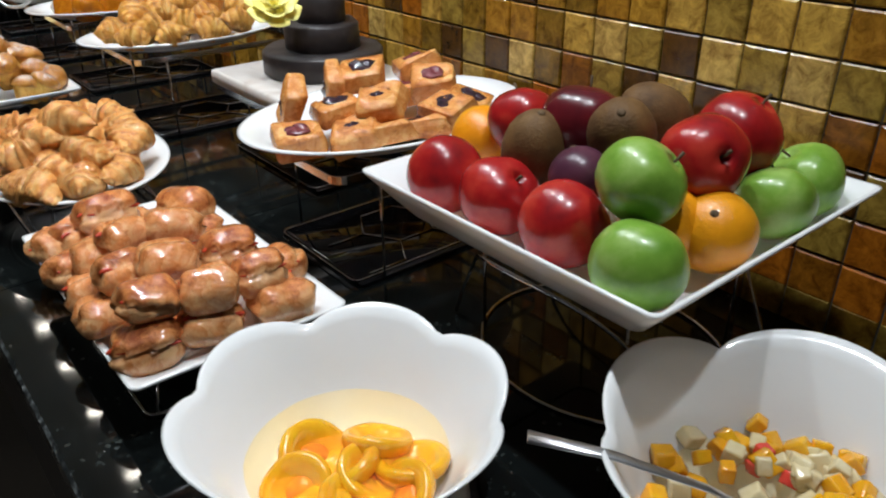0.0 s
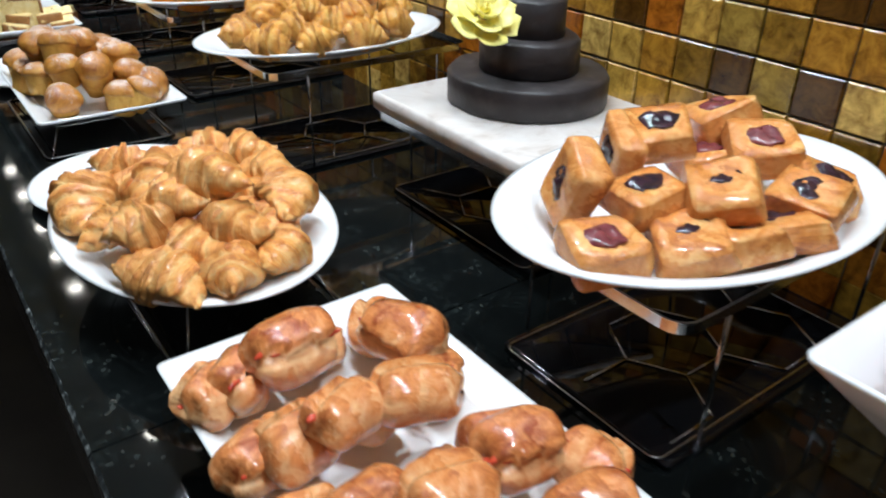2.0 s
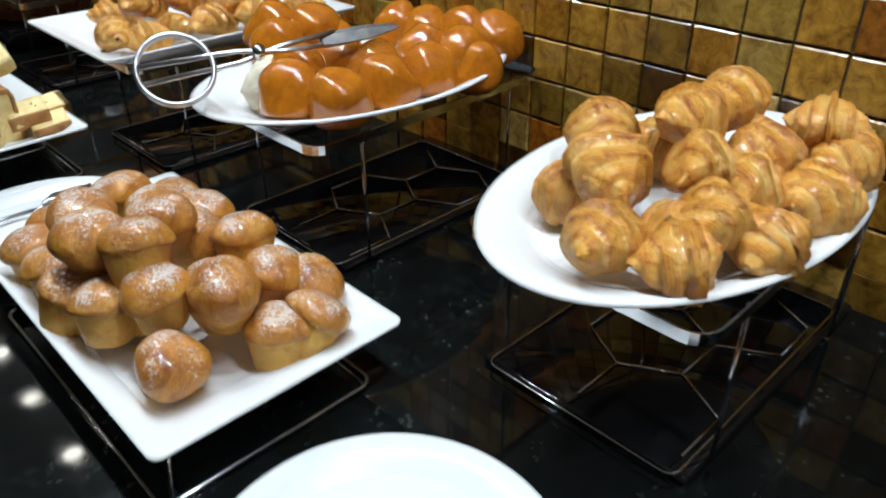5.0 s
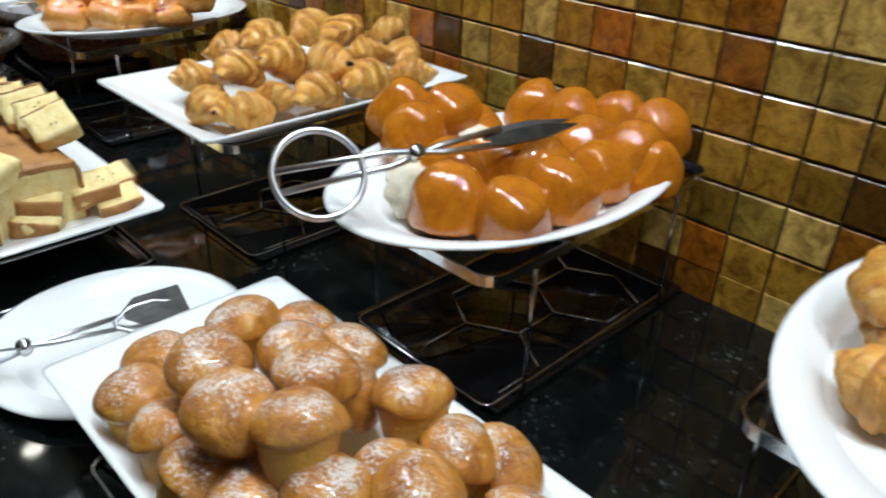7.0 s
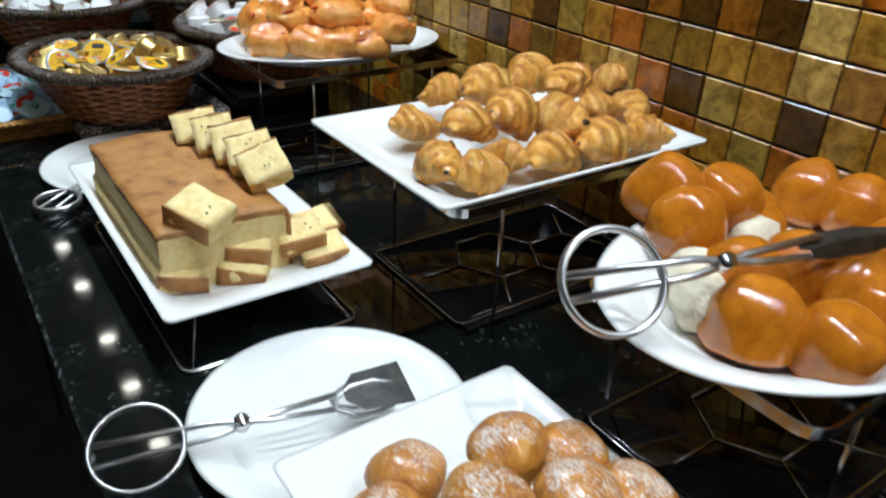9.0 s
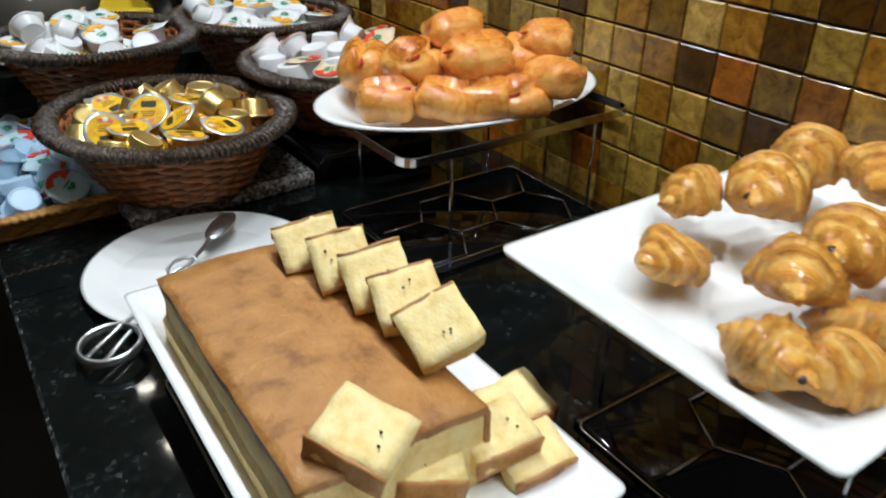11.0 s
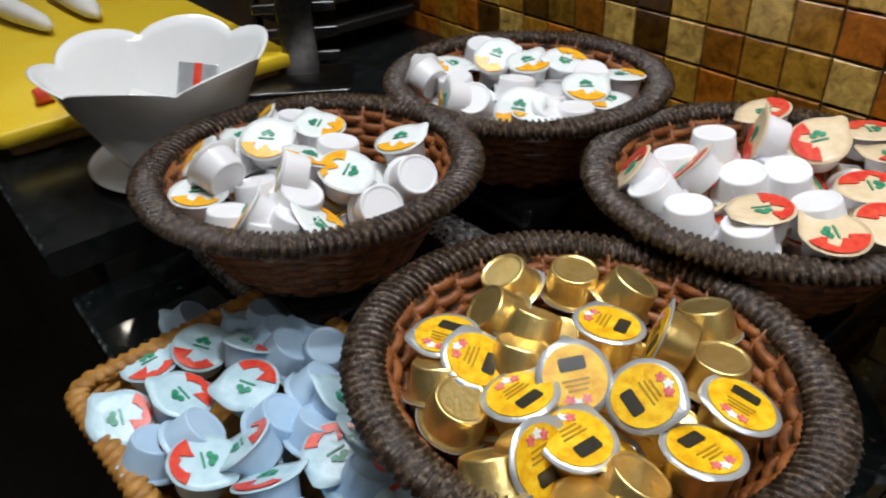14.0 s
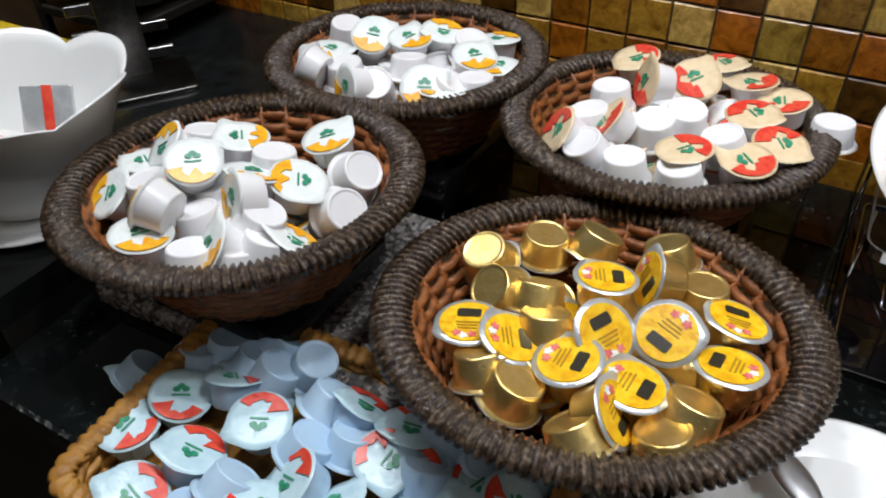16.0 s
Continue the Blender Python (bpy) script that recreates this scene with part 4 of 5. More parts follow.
def filling(cx, cy, hx, hy, z, nx, ny, seed):
    """Places of a lower layer, nearly hidden under the heap."""
    r = random.Random(seed)
    return [(cx + hx * (2 * i / (nx - 1) - 1) + r.uniform(-0.006, 0.006), cy + hy * (2 * j / (ny - 1) - 1) + r.uniform(-0.006, 0.006), z, r.uniform(0, 360), 0.95) for i in range(nx) for j in range(ny)]


def leaning(places, seed, size=(1.0, 1.0), spin=None, most=180):
    """Poses of upright things from place, the bearing of their top and how far it leans."""
    r = random.Random(seed)
    out = []
    for x, y, z, bearing, lean in places:
        turn = r.uniform(0, 360) if spin is None else spin - bearing + r.uniform(-30, 30)
        out.append(pose(x, y, z, 0, 0, bearing) @ pose(0, 0, 0, min(lean, most), 0, 0) @ pose(0, 0, 0, 0, 0, turn) @ Matrix.Scale(r.uniform(*size), 4))
    return out


def strew(makers, places, group, tilt=14, yaws=None, scale=(0.92, 1.08), lift=0.0, seed=1):
    """One thing per place, taking the variants in turn."""
    r = random.Random(seed)
    first = {}
    for i, (x, y, z) in enumerate(places):
        k = i % len(makers)
        yaw = yaws[i % len(yaws)] if yaws else r.uniform(0, 360)
        s = r.uniform(*scale)
        m = pose(x, y, z + lift, r.uniform(-tilt, tilt), r.uniform(-tilt, tilt), yaw) @ Matrix.Scale(s, 4)
        if k not in first:
            first[k] = makers[k]()
            first[k]["group"] = group
            ob = first[k]
            ob.matrix_basis = m
            ob_scale = ob.scale.copy()
            first[k] = (ob, ob_scale)
        else:
            ob, sc = first[k]
            keep = ob.scale.copy()
            ob.scale = (1, 1, 1)
            copy_thing(ob, m)
            ob.scale = keep


def make_croissant(seed, mat="croissant", name="croissant", label="golden flaky butter croissant with ridged crust", chips=False, **kw):
    def build():
        e = thing(name, label, "croissant", pose(0, 0, 0))
        part("dough", croissant_mesh(seed, **kw), mat, e)
        if chips and seed % 4 < 2:
            L = kw.get("length", 0.09)
            s = 1 if seed % 2 else -1
            part("chocolate", blob(0.005, 0.006, 0.0035, seed + s, 0.003), "chocolate", e, "dark chocolate tip", loc=pose(s * L * 0.40, 0.004, 0.006))
        return e
    return build


def make_roll(seed, mat="roll", label="glossy brown strudel roll with red filling", name="strudel_roll", jam=True, **kw):
    def build():
        e = thing(name, label, "pastry", pose(0, 0, 0))
        part("dough", roll_mesh(seed, **kw), mat, e)
        if jam:
            L, T = kw.get("length", 0.056), kw.get("thick", 0.0215)
            r = random.Random(seed)
            lip = radians(15 + 150 * r.random())
            skew = r.uniform(-0.5, 0.5)
            for s in (-1, 1):
                q = lip + skew * 0.75 * s
                part("filling", blob(L * 0.16, T * 0.12, T * 0.10, seed + s, 0.004, 90), "red_jam", e, "sticky red jam filling",
                     loc=pose(s * L * 0.33, T * 0.60 * math.cos(q), T * 0.54 * math.sin(q)))
        return e
    return build


def make_muffin(seed):
    def build():
        e = thing("muffin", "golden muffin dusted with powdered sugar", "muffin", pose(0, 0, 0))
        bm = bmesh.new()
        lay = bm.verts.layers.float.new("brown")
        bridge(bm, [oval(0.0160, 0.0160, -0.026, 26), oval(0.0178, 0.0178, -0.0245, 26), oval(0.0205, 0.0205, -0.010, 26), oval(0.0228, 0.0228, 0.003, 26), oval(0.0240, 0.0240, 0.006, 26)], cap0=True)
        rough_up(bm, 0.0012, 60, seed)
        for v in bm.verts:
            v[lay] = 0.2
        part("cup", bm, "muffin_cup", e, "pale yellow muffin side")
        bm = bmesh.new()
        lay = bm.verts.layers.float.new("brown")
        rings = []
        for k in range(9):
            a = radians(90) * k / 8
            rr = 0.0252 * math.cos(a) ** 0.82
            rings.append(oval(rr + 0.0006, rr + 0.0006, 0.004 + 0.0190 * math.sin(a), 26))
        vs = bridge(bm, [oval(0.0225, 0.0225, 0.002, 26)] + rings, cap1=True)
        rough_up(bm, 0.0040, 34, seed + 0.5)
        for v in bm.verts:
            v[lay] = 0.35 + 16 * max(0, v.co.z)
        part("dome", bm, "muffin_dome", e, "browned top with white sugar dust")
        return e
    return build


def make_danish(seed, jam):
    def build():
        e = thing("danish_pastry", "square layered danish with a jam window", "pastry", pose(0, 0, 0))
        bm = bmesh.new()
        lay = bm.verts.layers.float.new("brown")
        lam = bm.verts.layers.float.new("lam")
        rings = []
        r = random.Random(seed)
        for i in range(7):
            zz = -0.014 + 0.0042 * i
            for j, g in enumerate((0.0, 0.0004)):
                h = 0.0268 + g + 0.0016 * math.sin(i * 0.5 + 0.4)
                rings.append(rounded(h, h * 0.97, 0.007, zz + 0.0021 * j, 3))
        rings += [rounded(0.026, 0.0255, 0.007, 0.0155, 3), rounded(0.019, 0.0185, 0.008, 0.0165, 3), rounded(0.0145, 0.0135, 0.008, 0.0125, 3)]
        bridge(bm, rings, cap0=True, cap1=True)
        for v in bm.verts:
            v.co.z *= 0.62
            v.co.z -= 9.0 * max(0, abs(v.co.x) + abs(v.co.y) - 0.030) ** 2
        rough_up(bm, 0.0085, 24, seed)
        rough_up(bm, 0.0022, 70, seed + 5)
        for v in bm.verts:
            v[lam] = v.co.z * 55
            v[lay] = 0.35 + 0.35 * noise.noise(v.co * 60 + Vector((seed, 0, 0))) + (0.15 if v.co.z > 0.012 else 0)
        part("dough", bm, "danish", e)
        part("jam_window", blob(0.0150, 0.0115, 0.0034, seed, 0.0052, 110, 20), jam, e, "glossy jam in the middle", loc=pose(0, 0, 0.0080))
        return e
    return build


lay([make_roll(k) for k in range(6)], headed(ROLLS + filling(0.162, -0.182, 0.060, 0.120, 0.962, 3, 4, 12), 8, 3, size=0.97), "strudel rolls on the tray")
lay([make_croissant(k, length=0.104, thick=0.0300, bend=64, ridges=3.5, step=0.25) for k in range(5)], headed(CROISSANTS + filling(0.170, 0.200, 0.040, 0.070, 0.978, 2, 3, 14), 12, 5, True, 0.95), "croissants on the platter")
lay([make_danish(1, "dark_jam"), make_danish(2, "berry_jam"), make_danish(3, "dark_jam"), make_danish(4, "dark_jam")], leaning(DANISH, 8, (0.96, 1.06), -20), "danish pastries on the platter")
lay([make_muffin(k) for k in range(6)], leaning(MUFFINS, 4, (0.98, 1.08)), "muffins on the tray")
lay([make_croissant(20 + k, "mini", "small_croissant", "small plump plain croissant, golden brown", length=0.074, thick=0.0280, bend=46, ridges=3.0, step=0.24) for k in range(4)], headed(PASTRIES + filling(0.464, 0.472, 0.085, 0.045, 1.070, 4, 2, 13), 14, 6, True, 0.91), "small croissants on the platter")
lay([make_croissant(30 + k, "mini", "chocolate_croissant", "small croissant with dark chocolate at the ends", True, length=0.072, thick=0.0240, bend=32, ridges=3.4, step=0.24) for k in range(4)], headed(CHOC, 12, 9, True), "chocolate croissants on the tray")
lay([make_roll(40 + k, "jam_roll", "orange brown pastry roll showing red jam", "jam_roll", length=0.062, thick=0.0232) for k in range(5)], headed(LAST, 10, 10, size=1.03), "jam rolls on the platter")


# pull-apart bun loaves
def bun_loaf(places, torn, label):
    cx = sum(p[0] for p in places) / len(places)
    cy = sum(p[1] for p in places) / len(places)
    e = thing("bun_loaf", label, "bread", pose(cx, cy, 1.045), "glazed bun loaves")
    for i, (x, y, z) in enumerate(places):
        bm = blob(0.0325, 0.0325, 0.0410, i + cx, 0.0060, 30, 32, 0.62)
        for v in bm.verts:
            if v.co.z < 0:
                v.co.z *= 0.38
        part("bun", bm, "bun", e, loc=pose(x - cx, y - cy, z - 1.045 - 0.018, rng.uniform(-8, 8), rng.uniform(-8, 8), rng.uniform(0, 360)))
    for x, y in torn:
        part("torn_crumb", blob(0.024, 0.022, 0.020, x * 9, 0.006, 70, 18), "bread_crumb", e, "pale torn bread crumb", loc=pose(x - cx, y - cy, 0.020))


bun_loaf(BUNS_FRONT, [(0.360, 0.862), (0.380, 0.884)], "glossy pull-apart bun loaf with a torn pale side")
bun_loaf(BUNS_BACK, [(0.47, 0.90)], "glossy domed bun loaf at the platter edge")
bun_loaf(BUNS_WALL, [(0.478, 0.822)], "glossy row of joined buns near the wall")


# sponge cake
cake2 = thing("sponge_cake", "uncut half of a brown crusted sponge cake", "cake", pose(0.165, 1.372, LOW + 0.004))
bm = box(bmesh.new(), -0.062, 0.062, -0.128, 0.128, 0.0, 0.058)
bmesh.ops.subdivide_edges(bm, edges=list(bm.edges), cuts=12, use_grid_fill=True)
for v in bm.verts:
    if v.co.z < 0.03:
        v.co.x *= 1.06
    v.co.z += 0.004 * math.cos(v.co.x * 22) * (v.co.z > 0.05)
rough_up(bm, 0.0018, 60, 2)
part("crumb", bm, "crumb", cake2, "pale yellow sponge crumb", smooth=False)
bm = box(bmesh.new(), -0.0635, 0.0635, -0.1285, 0.1295, 0.0575, 0.0635)
bmesh.ops.subdivide_edges(bm, edges=list(bm.edges), cuts=14, use_grid_fill=True)
for v in bm.verts:
    v.co.z += 0.004 * math.cos(v.co.x * 22)
rough_up(bm, 0.0022, 50, 5)
part("top_crust", bm, "cake_crust", cake2, "brown top crust")
bm = box(bmesh.new(), 0.0625, 0.0665, -0.128, 0.128, 0.0, 0.058)
bmesh.ops.subdivide_edges(bm, edges=list(bm.edges), cuts=10, use_grid_fill=True)
rough_up(bm, 0.002, 50, 7)
part("side_crust", bm, "cake_crust", cake2, "brown side crust")


def make_slice(seed):
    def build():
        e = thing("cake_slice", "cut sponge cake slice with brown crust", "cake slice", pose(0, 0, 0))
        bm = box(bmesh.new(), -0.027, 0.027, -0.0095, 0.0095, -0.021, 0.021)
        bmesh.ops.subdivide_edges(bm, edges=list(bm.edges), cuts=5, use_grid_fill=True)
        rough_up(bm, 0.0026, 50, seed)
        part("crumb", bm, "crumb", e, "pale crumb with fruit specks")
        bm = box(bmesh.new(), -0.0274, 0.0274, -0.0100, 0.0100, 0.0205, 0.0225)
        bmesh.ops.subdivide_edges(bm, edges=list(bm.edges), cuts=5, use_grid_fill=True)
        rough_up(bm, 0.002, 50, seed + 3)
        part("crust", bm, "cake_crust", e, "brown crust")
        r = random.Random(seed + 50)
        for k in range(2):
            part("fruit_speck", blob(0.0013, 0.0010, 0.0010, k, 0, 60, 6), "stem", e, loc=pose(r.uniform(-0.02, 0.02), -0.0122, r.uniform(-0.014, 0.012)))
        return e
    return build


r0 = random.Random(2)
lay([make_slice(k) for k in range(4)], [pose(*p) @ Matrix.Diagonal((r0.uniform(0.80, 0.92), r0.uniform(0.85, 1.1), r0.uniform(0.92, 1.05), 1)) for p in CAKE_SL], "slices of sponge cake")


# ---- fruit ----
def make_apple(mat, label, kind="apple", tall=1.0):
    def build():
        e = thing(kind, label, kind, pose(0, 0, 0))
        bm = bmesh.new()
        rings = []
        R = 0.035
        for k in range(15):
            a = radians(-82 + 166 * k / 14)
            rr = R * math.cos(a) ** 0.86 * (1.0 + 0.06 * math.sin(a))
            zz = R * 0.92 * tall * math.sin(a)
            rings.append([(rr * (1 + 0.025 * math.cos(5 * q)) * math.cos(q), rr * (1 + 0.025 * math.cos(5 * q)) * math.sin(q), zz) for q in (2 * math.pi * i / 30 for i in range(30))])
        rings.append(oval(0.003, 0.003, R * 0.92 * tall - 0.010, 30))
        bridge(bm, rings, cap0=True, cap1=True)
        rough_up(bm, 0.0022, 22, len(label))
        part("skin", bm, mat, e)
        bm = bmesh.new()
        tube(bm, [(0, 0, R * 0.9 * tall - 0.012), (0.001, 0, R * 0.9 * tall), (0.004, 0.001, R * 0.9 * tall + 0.008)], [0.0014, 0.0011, 0.0015], 6)
        part("stalk", bm, "stem", e, "thin brown stalk")
        return e
    return build


def make_round(name, label, mat, rx, rz, bumpy=0.0008, button=True):
    def build():
        e = thing(name, label, name, pose(0, 0, 0))
        part("skin", blob(rx, rx, rz, 3, bumpy, 40, 28), mat, e)
        if button:
            part("button", blob(0.0035, 0.0035, 0.0016, 1, 0.0004, 90, 10), "stem", e, "dry stalk scar", loc=pose(0, 0, rz - 0.0006))
        return e
    return build


strew([make_apple("red_apple", "shiny red apple in the fruit tray", tall=1.06), make_apple("red_apple", "shiny red apple with a pale blush", tall=0.98)], RED_APPLES[:5], "red apples", 70, None, (0.92, 0.99), -0.003, 11)
strew([make_apple("dark_apple", "very dark red apple", tall=1.0)], RED_APPLES[5:6], "red apples", 35, None, (1.04, 1.06), -0.003, 12)
strew([make_apple("red_apple", "red apple behind the orange")], RED_APPLES[6:], "red apples", 35, None, (0.9, 0.95), 0, 13)
strew([make_apple("green_apple", "glossy green apple in the fruit tray", tall=0.95)], GREEN_APPLES, "green apples", 60, None, (0.92, 0.97), -0.003, 14)
strew([make_round("orange", "ripe orange with dimpled peel", "orange", 0.0355, 0.0345)], ORANGES, "oranges", 50, None, (0.90, 0.97), -0.003, 15)
strew([make_round("kiwi", "brown furry kiwi fruit", "kiwi", 0.027, 0.036)], KIWIS, "kiwis", 80, None, (0.98, 1.06), 0, 16)
strew([make_round("plum", "dark purple plum among the apples", "plum", 0.024, 0.023, 0.0004)], PLUMS, "plums", 30, None, (0.98, 1.02), 0, 17)


# ---- flower-rimmed bowls ----
def flower_bowl(name, label, R, H, m, lobes=6, turn=0.0, base=0.5):
    bm = bmesh.new()
    S = 96

    def ring(f, z, wave):
        out = []
        for i in range(S):
            q = 2 * math.pi * i / S
            lob = abs(math.cos(lobes * (q + turn) / 2)) ** 0.7
            k = 1 + wave * 0.10 * (lob - 0.6)
            out.append((R * f * k * math.cos(q), R * f * k * math.sin(q), z + wave * H * 0.13 * (lob - 0.75)))
        return out

    prof = [(base * 0.92, 0, 0), (base, 0.002, 0), (0.62, H * 0.22, 0.1), (0.80, H * 0.6, 0.4), (0.94, H * 0.9, 0.85), (1.0, H * 0.985, 1), (1.005, H * 0.995, 1), (0.985, H, 1),
            (0.92, H * 0.9, 0.85), (0.77, H * 0.6, 0.4), (0.59, H * 0.25, 0.1), (0.42, H * 0.08, 0), (0.2, H * 0.07, 0)]
    bridge(bm, [ring(*p) for p in prof], cap0=True, cap1=True)
    return tagged(part(name, bm, "porcelain", None, loc=m), label, "bowl", "flower-rimmed bowls")


def saucer(m, r=0.085):
    return oval_plate("saucer", "white round saucer under a bowl", r, r, m, 0.010, "saucers", "saucer")


def surface_disc(name, label, R, m, mat="syrup"):
    bm = bmesh.new()
    bridge(bm, [oval(R, R, 0, 48), oval(R * 0.98, R * 0.98, 0.0004, 48), oval(R * 0.5, R * 0.5, 0.0002, 48)], cap1=True)
    rough_up(bm, 0.0006, 60, 1)
    ob = tagged(part(name, bm, mat, None, loc=m), label, "syrup")
    ob.visible_shadow = False
    return ob


def make_peach(seed):
    def build():
        e = thing("peach_half", "tinned orange peach half in syrup", "peach", pose(0, 0, 0))
        bm = bmesh.new()
        prof = [(0.004, -0.017), (0.016, -0.014), (0.025, -0.006), (0.0275, 0.001), (0.0265, 0.0045), (0.022, 0.0055), (0.016, 0.003), (0.010, -0.003), (0.003, -0.005)]
        bridge(bm, [oval(a, a * 0.95, z, 30) for a, z in prof], cap0=True, cap1=True)
        rough_up(bm, 0.0022, 40, seed)
        part("flesh", bm, "peach", e)
        part("hollow", blob(0.011, 0.010, 0.004, seed, 0.0018, 90, 12), "peach_red", e, "reddish stone hollow", loc=pose(0, 0, -0.0035))
        return e
    return build


B1 = pose(0.159, -0.523, COUNTER + 0.008)
saucer(pose(0.159, -0.523, COUNTER), 0.088)
flower_bowl("peach_bowl", "white flower-rimmed porcelain bowl of peach halves", 0.114, 0.096, B1, 6, 0.3)
surface_disc("peach_syrup", "clear amber syrup around the peach halves", 0.074, pose(0.159, -0.523, COUNTER + 0.008 + 0.043))
PEACHES = [(-0.012, 0.022, 15), (0.030, 0.005, 25), (-0.040, 0.000, 20), (0.008, -0.020, 70), (-0.018, -0.036, 30), (0.036, -0.030, 55), (0.012, -0.050, 40), (-0.044, -0.030, 20), (0.000, -0.002, 30)]
strew([make_peach(1), make_peach(2), make_peach(3)], [(0.155 + x, -0.527 + y, COUNTER + 0.047) for x, y, a in PEACHES], "peach halves", 30, None, (0.98, 1.1), 0, 20)

B2 = pose(0.328, -0.760, COUNTER + 0.008)
saucer(pose(0.328, -0.760, COUNTER), 0.09)
flower_bowl("fruit_cocktail_bowl", "white flower-rimmed porcelain bowl of fruit cocktail", 0.118, 0.120, B2, 5, 0.9)
surface_disc("cocktail_syrup", "cloudy syrup around fruit pieces", 0.078, pose(0.328, -0.760, COUNTER + 0.008 + 0.056))
cubes = []
for k, (mat, nm, lab) in enumerate((("pear", "pear_cube", "pale pear cube in syrup"), ("peach", "peach_cube", "orange peach cube in syrup"), ("cherry", "cherry_half", "bright red cherry half"))):
    bm = bevelled(box(bmesh.new(), -0.007, 0.007, -0.006, 0.006, -0.0055, 0.0055), 0.002, 2)
    rough_up(bm, 0.0016, 90, k)
    cubes.append(tagged(part(nm, bm, mat, None), lab, "fruit piece", "fruit cocktail pieces"))
r0 = random.Random(5)
used = set()
for i in range(120):
    a, d = r0.uniform(0, 6.28), 0.080 * math.sqrt(r0.random())
    k = 2 if i % 19 == 7 else (0 if r0.random() < 0.5 else 1)
    m = pose(0.328 + d * math.cos(a), -0.760 + d * math.sin(a), COUNTER + 0.068 + r0.uniform(-0.004, 0.008), r0.uniform(0, 90), r0.uniform(0, 90), r0.uniform(0, 360)) @ Matrix.Scale(r0.uniform(0.8, 1.25), 4)
    if k not in used:
        cubes[k].matrix_basis = m
        used.add(k)
    else:
        s = cubes[k].scale.copy()
        cubes[k].scale = (1, 1, 1)
        copy_thing(cubes[k], m)
        cubes[k].scale = s
saucer(pose(0.130, -0.745, COUNTER), 0.07)
flower_bowl("compote_bowl", "white flower-rimmed porcelain bowl at the counter end", 0.083, 0.085, pose(0.130, -0.745, COUNTER + 0.008), 6, 0.1)


def spoon(m):
    e = thing("serving_spoon", "steel serving spoon standing in the fruit bowl", "spoon", m)
    bm = bmesh.new()
    tube(bm, [(0, 0, 0), (0.05, 0, 0.006), (0.11, 0, 0.004), (0.15, 0, -0.004)], [0.006, 0.0045, 0.0035, 0.003], 8, flat=0.35)
    part("handle", bm, "steel", e)
    part("bowl", blob(0.030, 0.019, 0.005, 0, 0, 60, 18), "steel", e, loc=pose(0.175, 0, -0.010, 0, 12, 0))
    return e


spoon(pose(0.205, -0.655, COUNTER + 0.132, 0, 16, -48))


# ---- tongs and servers ----
def tongs(m, label, span=0.15, ring=0.033, wire=0.0026, blade=False, long_blades=False):
    """Scissor tongs: two finger rings, crossing bars with a rivet, two flat blades."""
    e = thing("scissor_tongs", label, "tongs", m, "scissor tongs")
    for s in (-1, 1):
        zz = 0.004 + 0.0016 * s
        bm = bmesh.new()
        tube(bm, [(-span * 0.5 + ring * math.cos(a), ring * math.sin(a), zz) for a in (2 * math.pi * k / 32 for k in range(32))], wire, 8, closed=True)
        part("finger_ring", bm, "steel", e)
        bm = bmesh.new()
        tube(bm, [(-span * 0.5 - ring * 0.9, s * 0.0075, zz), (-0.02, s * 0.005, zz), (0.02, -s * 0.003, zz), (span * 0.5, -s * 0.007, zz)], 0.0026, 6, flat=0.8)
        part("bar", bm, "steel", e)
        bm = bmesh.new()
        loop = [(0, 0.003), (0.014, 0.012), (0.034, 0.013), (0.052, 0.007), (0.060, 0), (0.052, -0.007), (0.034, -0.013), (0.014, -0.012), (0, -0.003)]
        tube(bm, [(a * span / 0.15, b, 0.0015 * s) for a, b in loop], 0.0019, 6, closed=True)
        if blade and s > 0:
            b2 = bmesh.new()
            bridge(b2, [[(x, y * k, z) for y, z in ((-1, 0), (1, 0), (1, 0.0012), (-1, 0.0012))] for x, k in ((0.004, 0.006), (0.016, 0.021), (0.056, 0.024))], cap0=True, cap1=True)
            part("blade", b2, "steel_dark_reflection", e, "flat steel blade", smooth=False, loc=pose(span * 0.5, 0, zz + 0.008, -22, 0, 0))
        if long_blades:
            bm.free()
            bm = bmesh.new()
            shape = ((0, 0.003), (0.012, 0.006), (0.045, 0.0065), (0.066, 0.003), (0.078, 0.0006))
            bridge(bm, [[(x, -w, 0), (x, w, 0), (x, w * 0.8, 0.0014), (x, -w * 0.8, 0.0014)] for x, w in shape], cap0=True, cap1=True)
            part("blade", bm, "steel_dark_reflection", e, "long narrow steel blade with dark reflection in its colour", smooth=False, loc=pose(span * 0.5 - 0.016, -s * 0.004, zz + 0.004 * s, 8 * s, 0, 0))
            continue
        part("gripping_loop", bm, "steel", e, "open leaf-shaped steel loop", loc=pose(span * 0.5 - 0.004, -s * 0.005, zz + 0.003 * s, 14 * s, 0, 0))
    bm = bmesh.new()
    bridge(bm, [oval(0.006, 0.006, 0.0, 16), oval(0.006, 0.006, 0.011, 16), oval(0.004, 0.004, 0.0125, 16)], cap0=True, cap1=True)
    part("rivet", bm, "chrome", e)
    return e


tongs(pose(0.102, 1.056, COUNTER + 0.028, 26, -1, -13), "steel scissor tongs resting on a white plate", wire=0.0018, blade=True)
tongs(pose(0.351, 0.851, 1.102, 50, -4, -20), "steel scissor tongs lying across the glazed buns", wire=0.0022, long_blades=True)


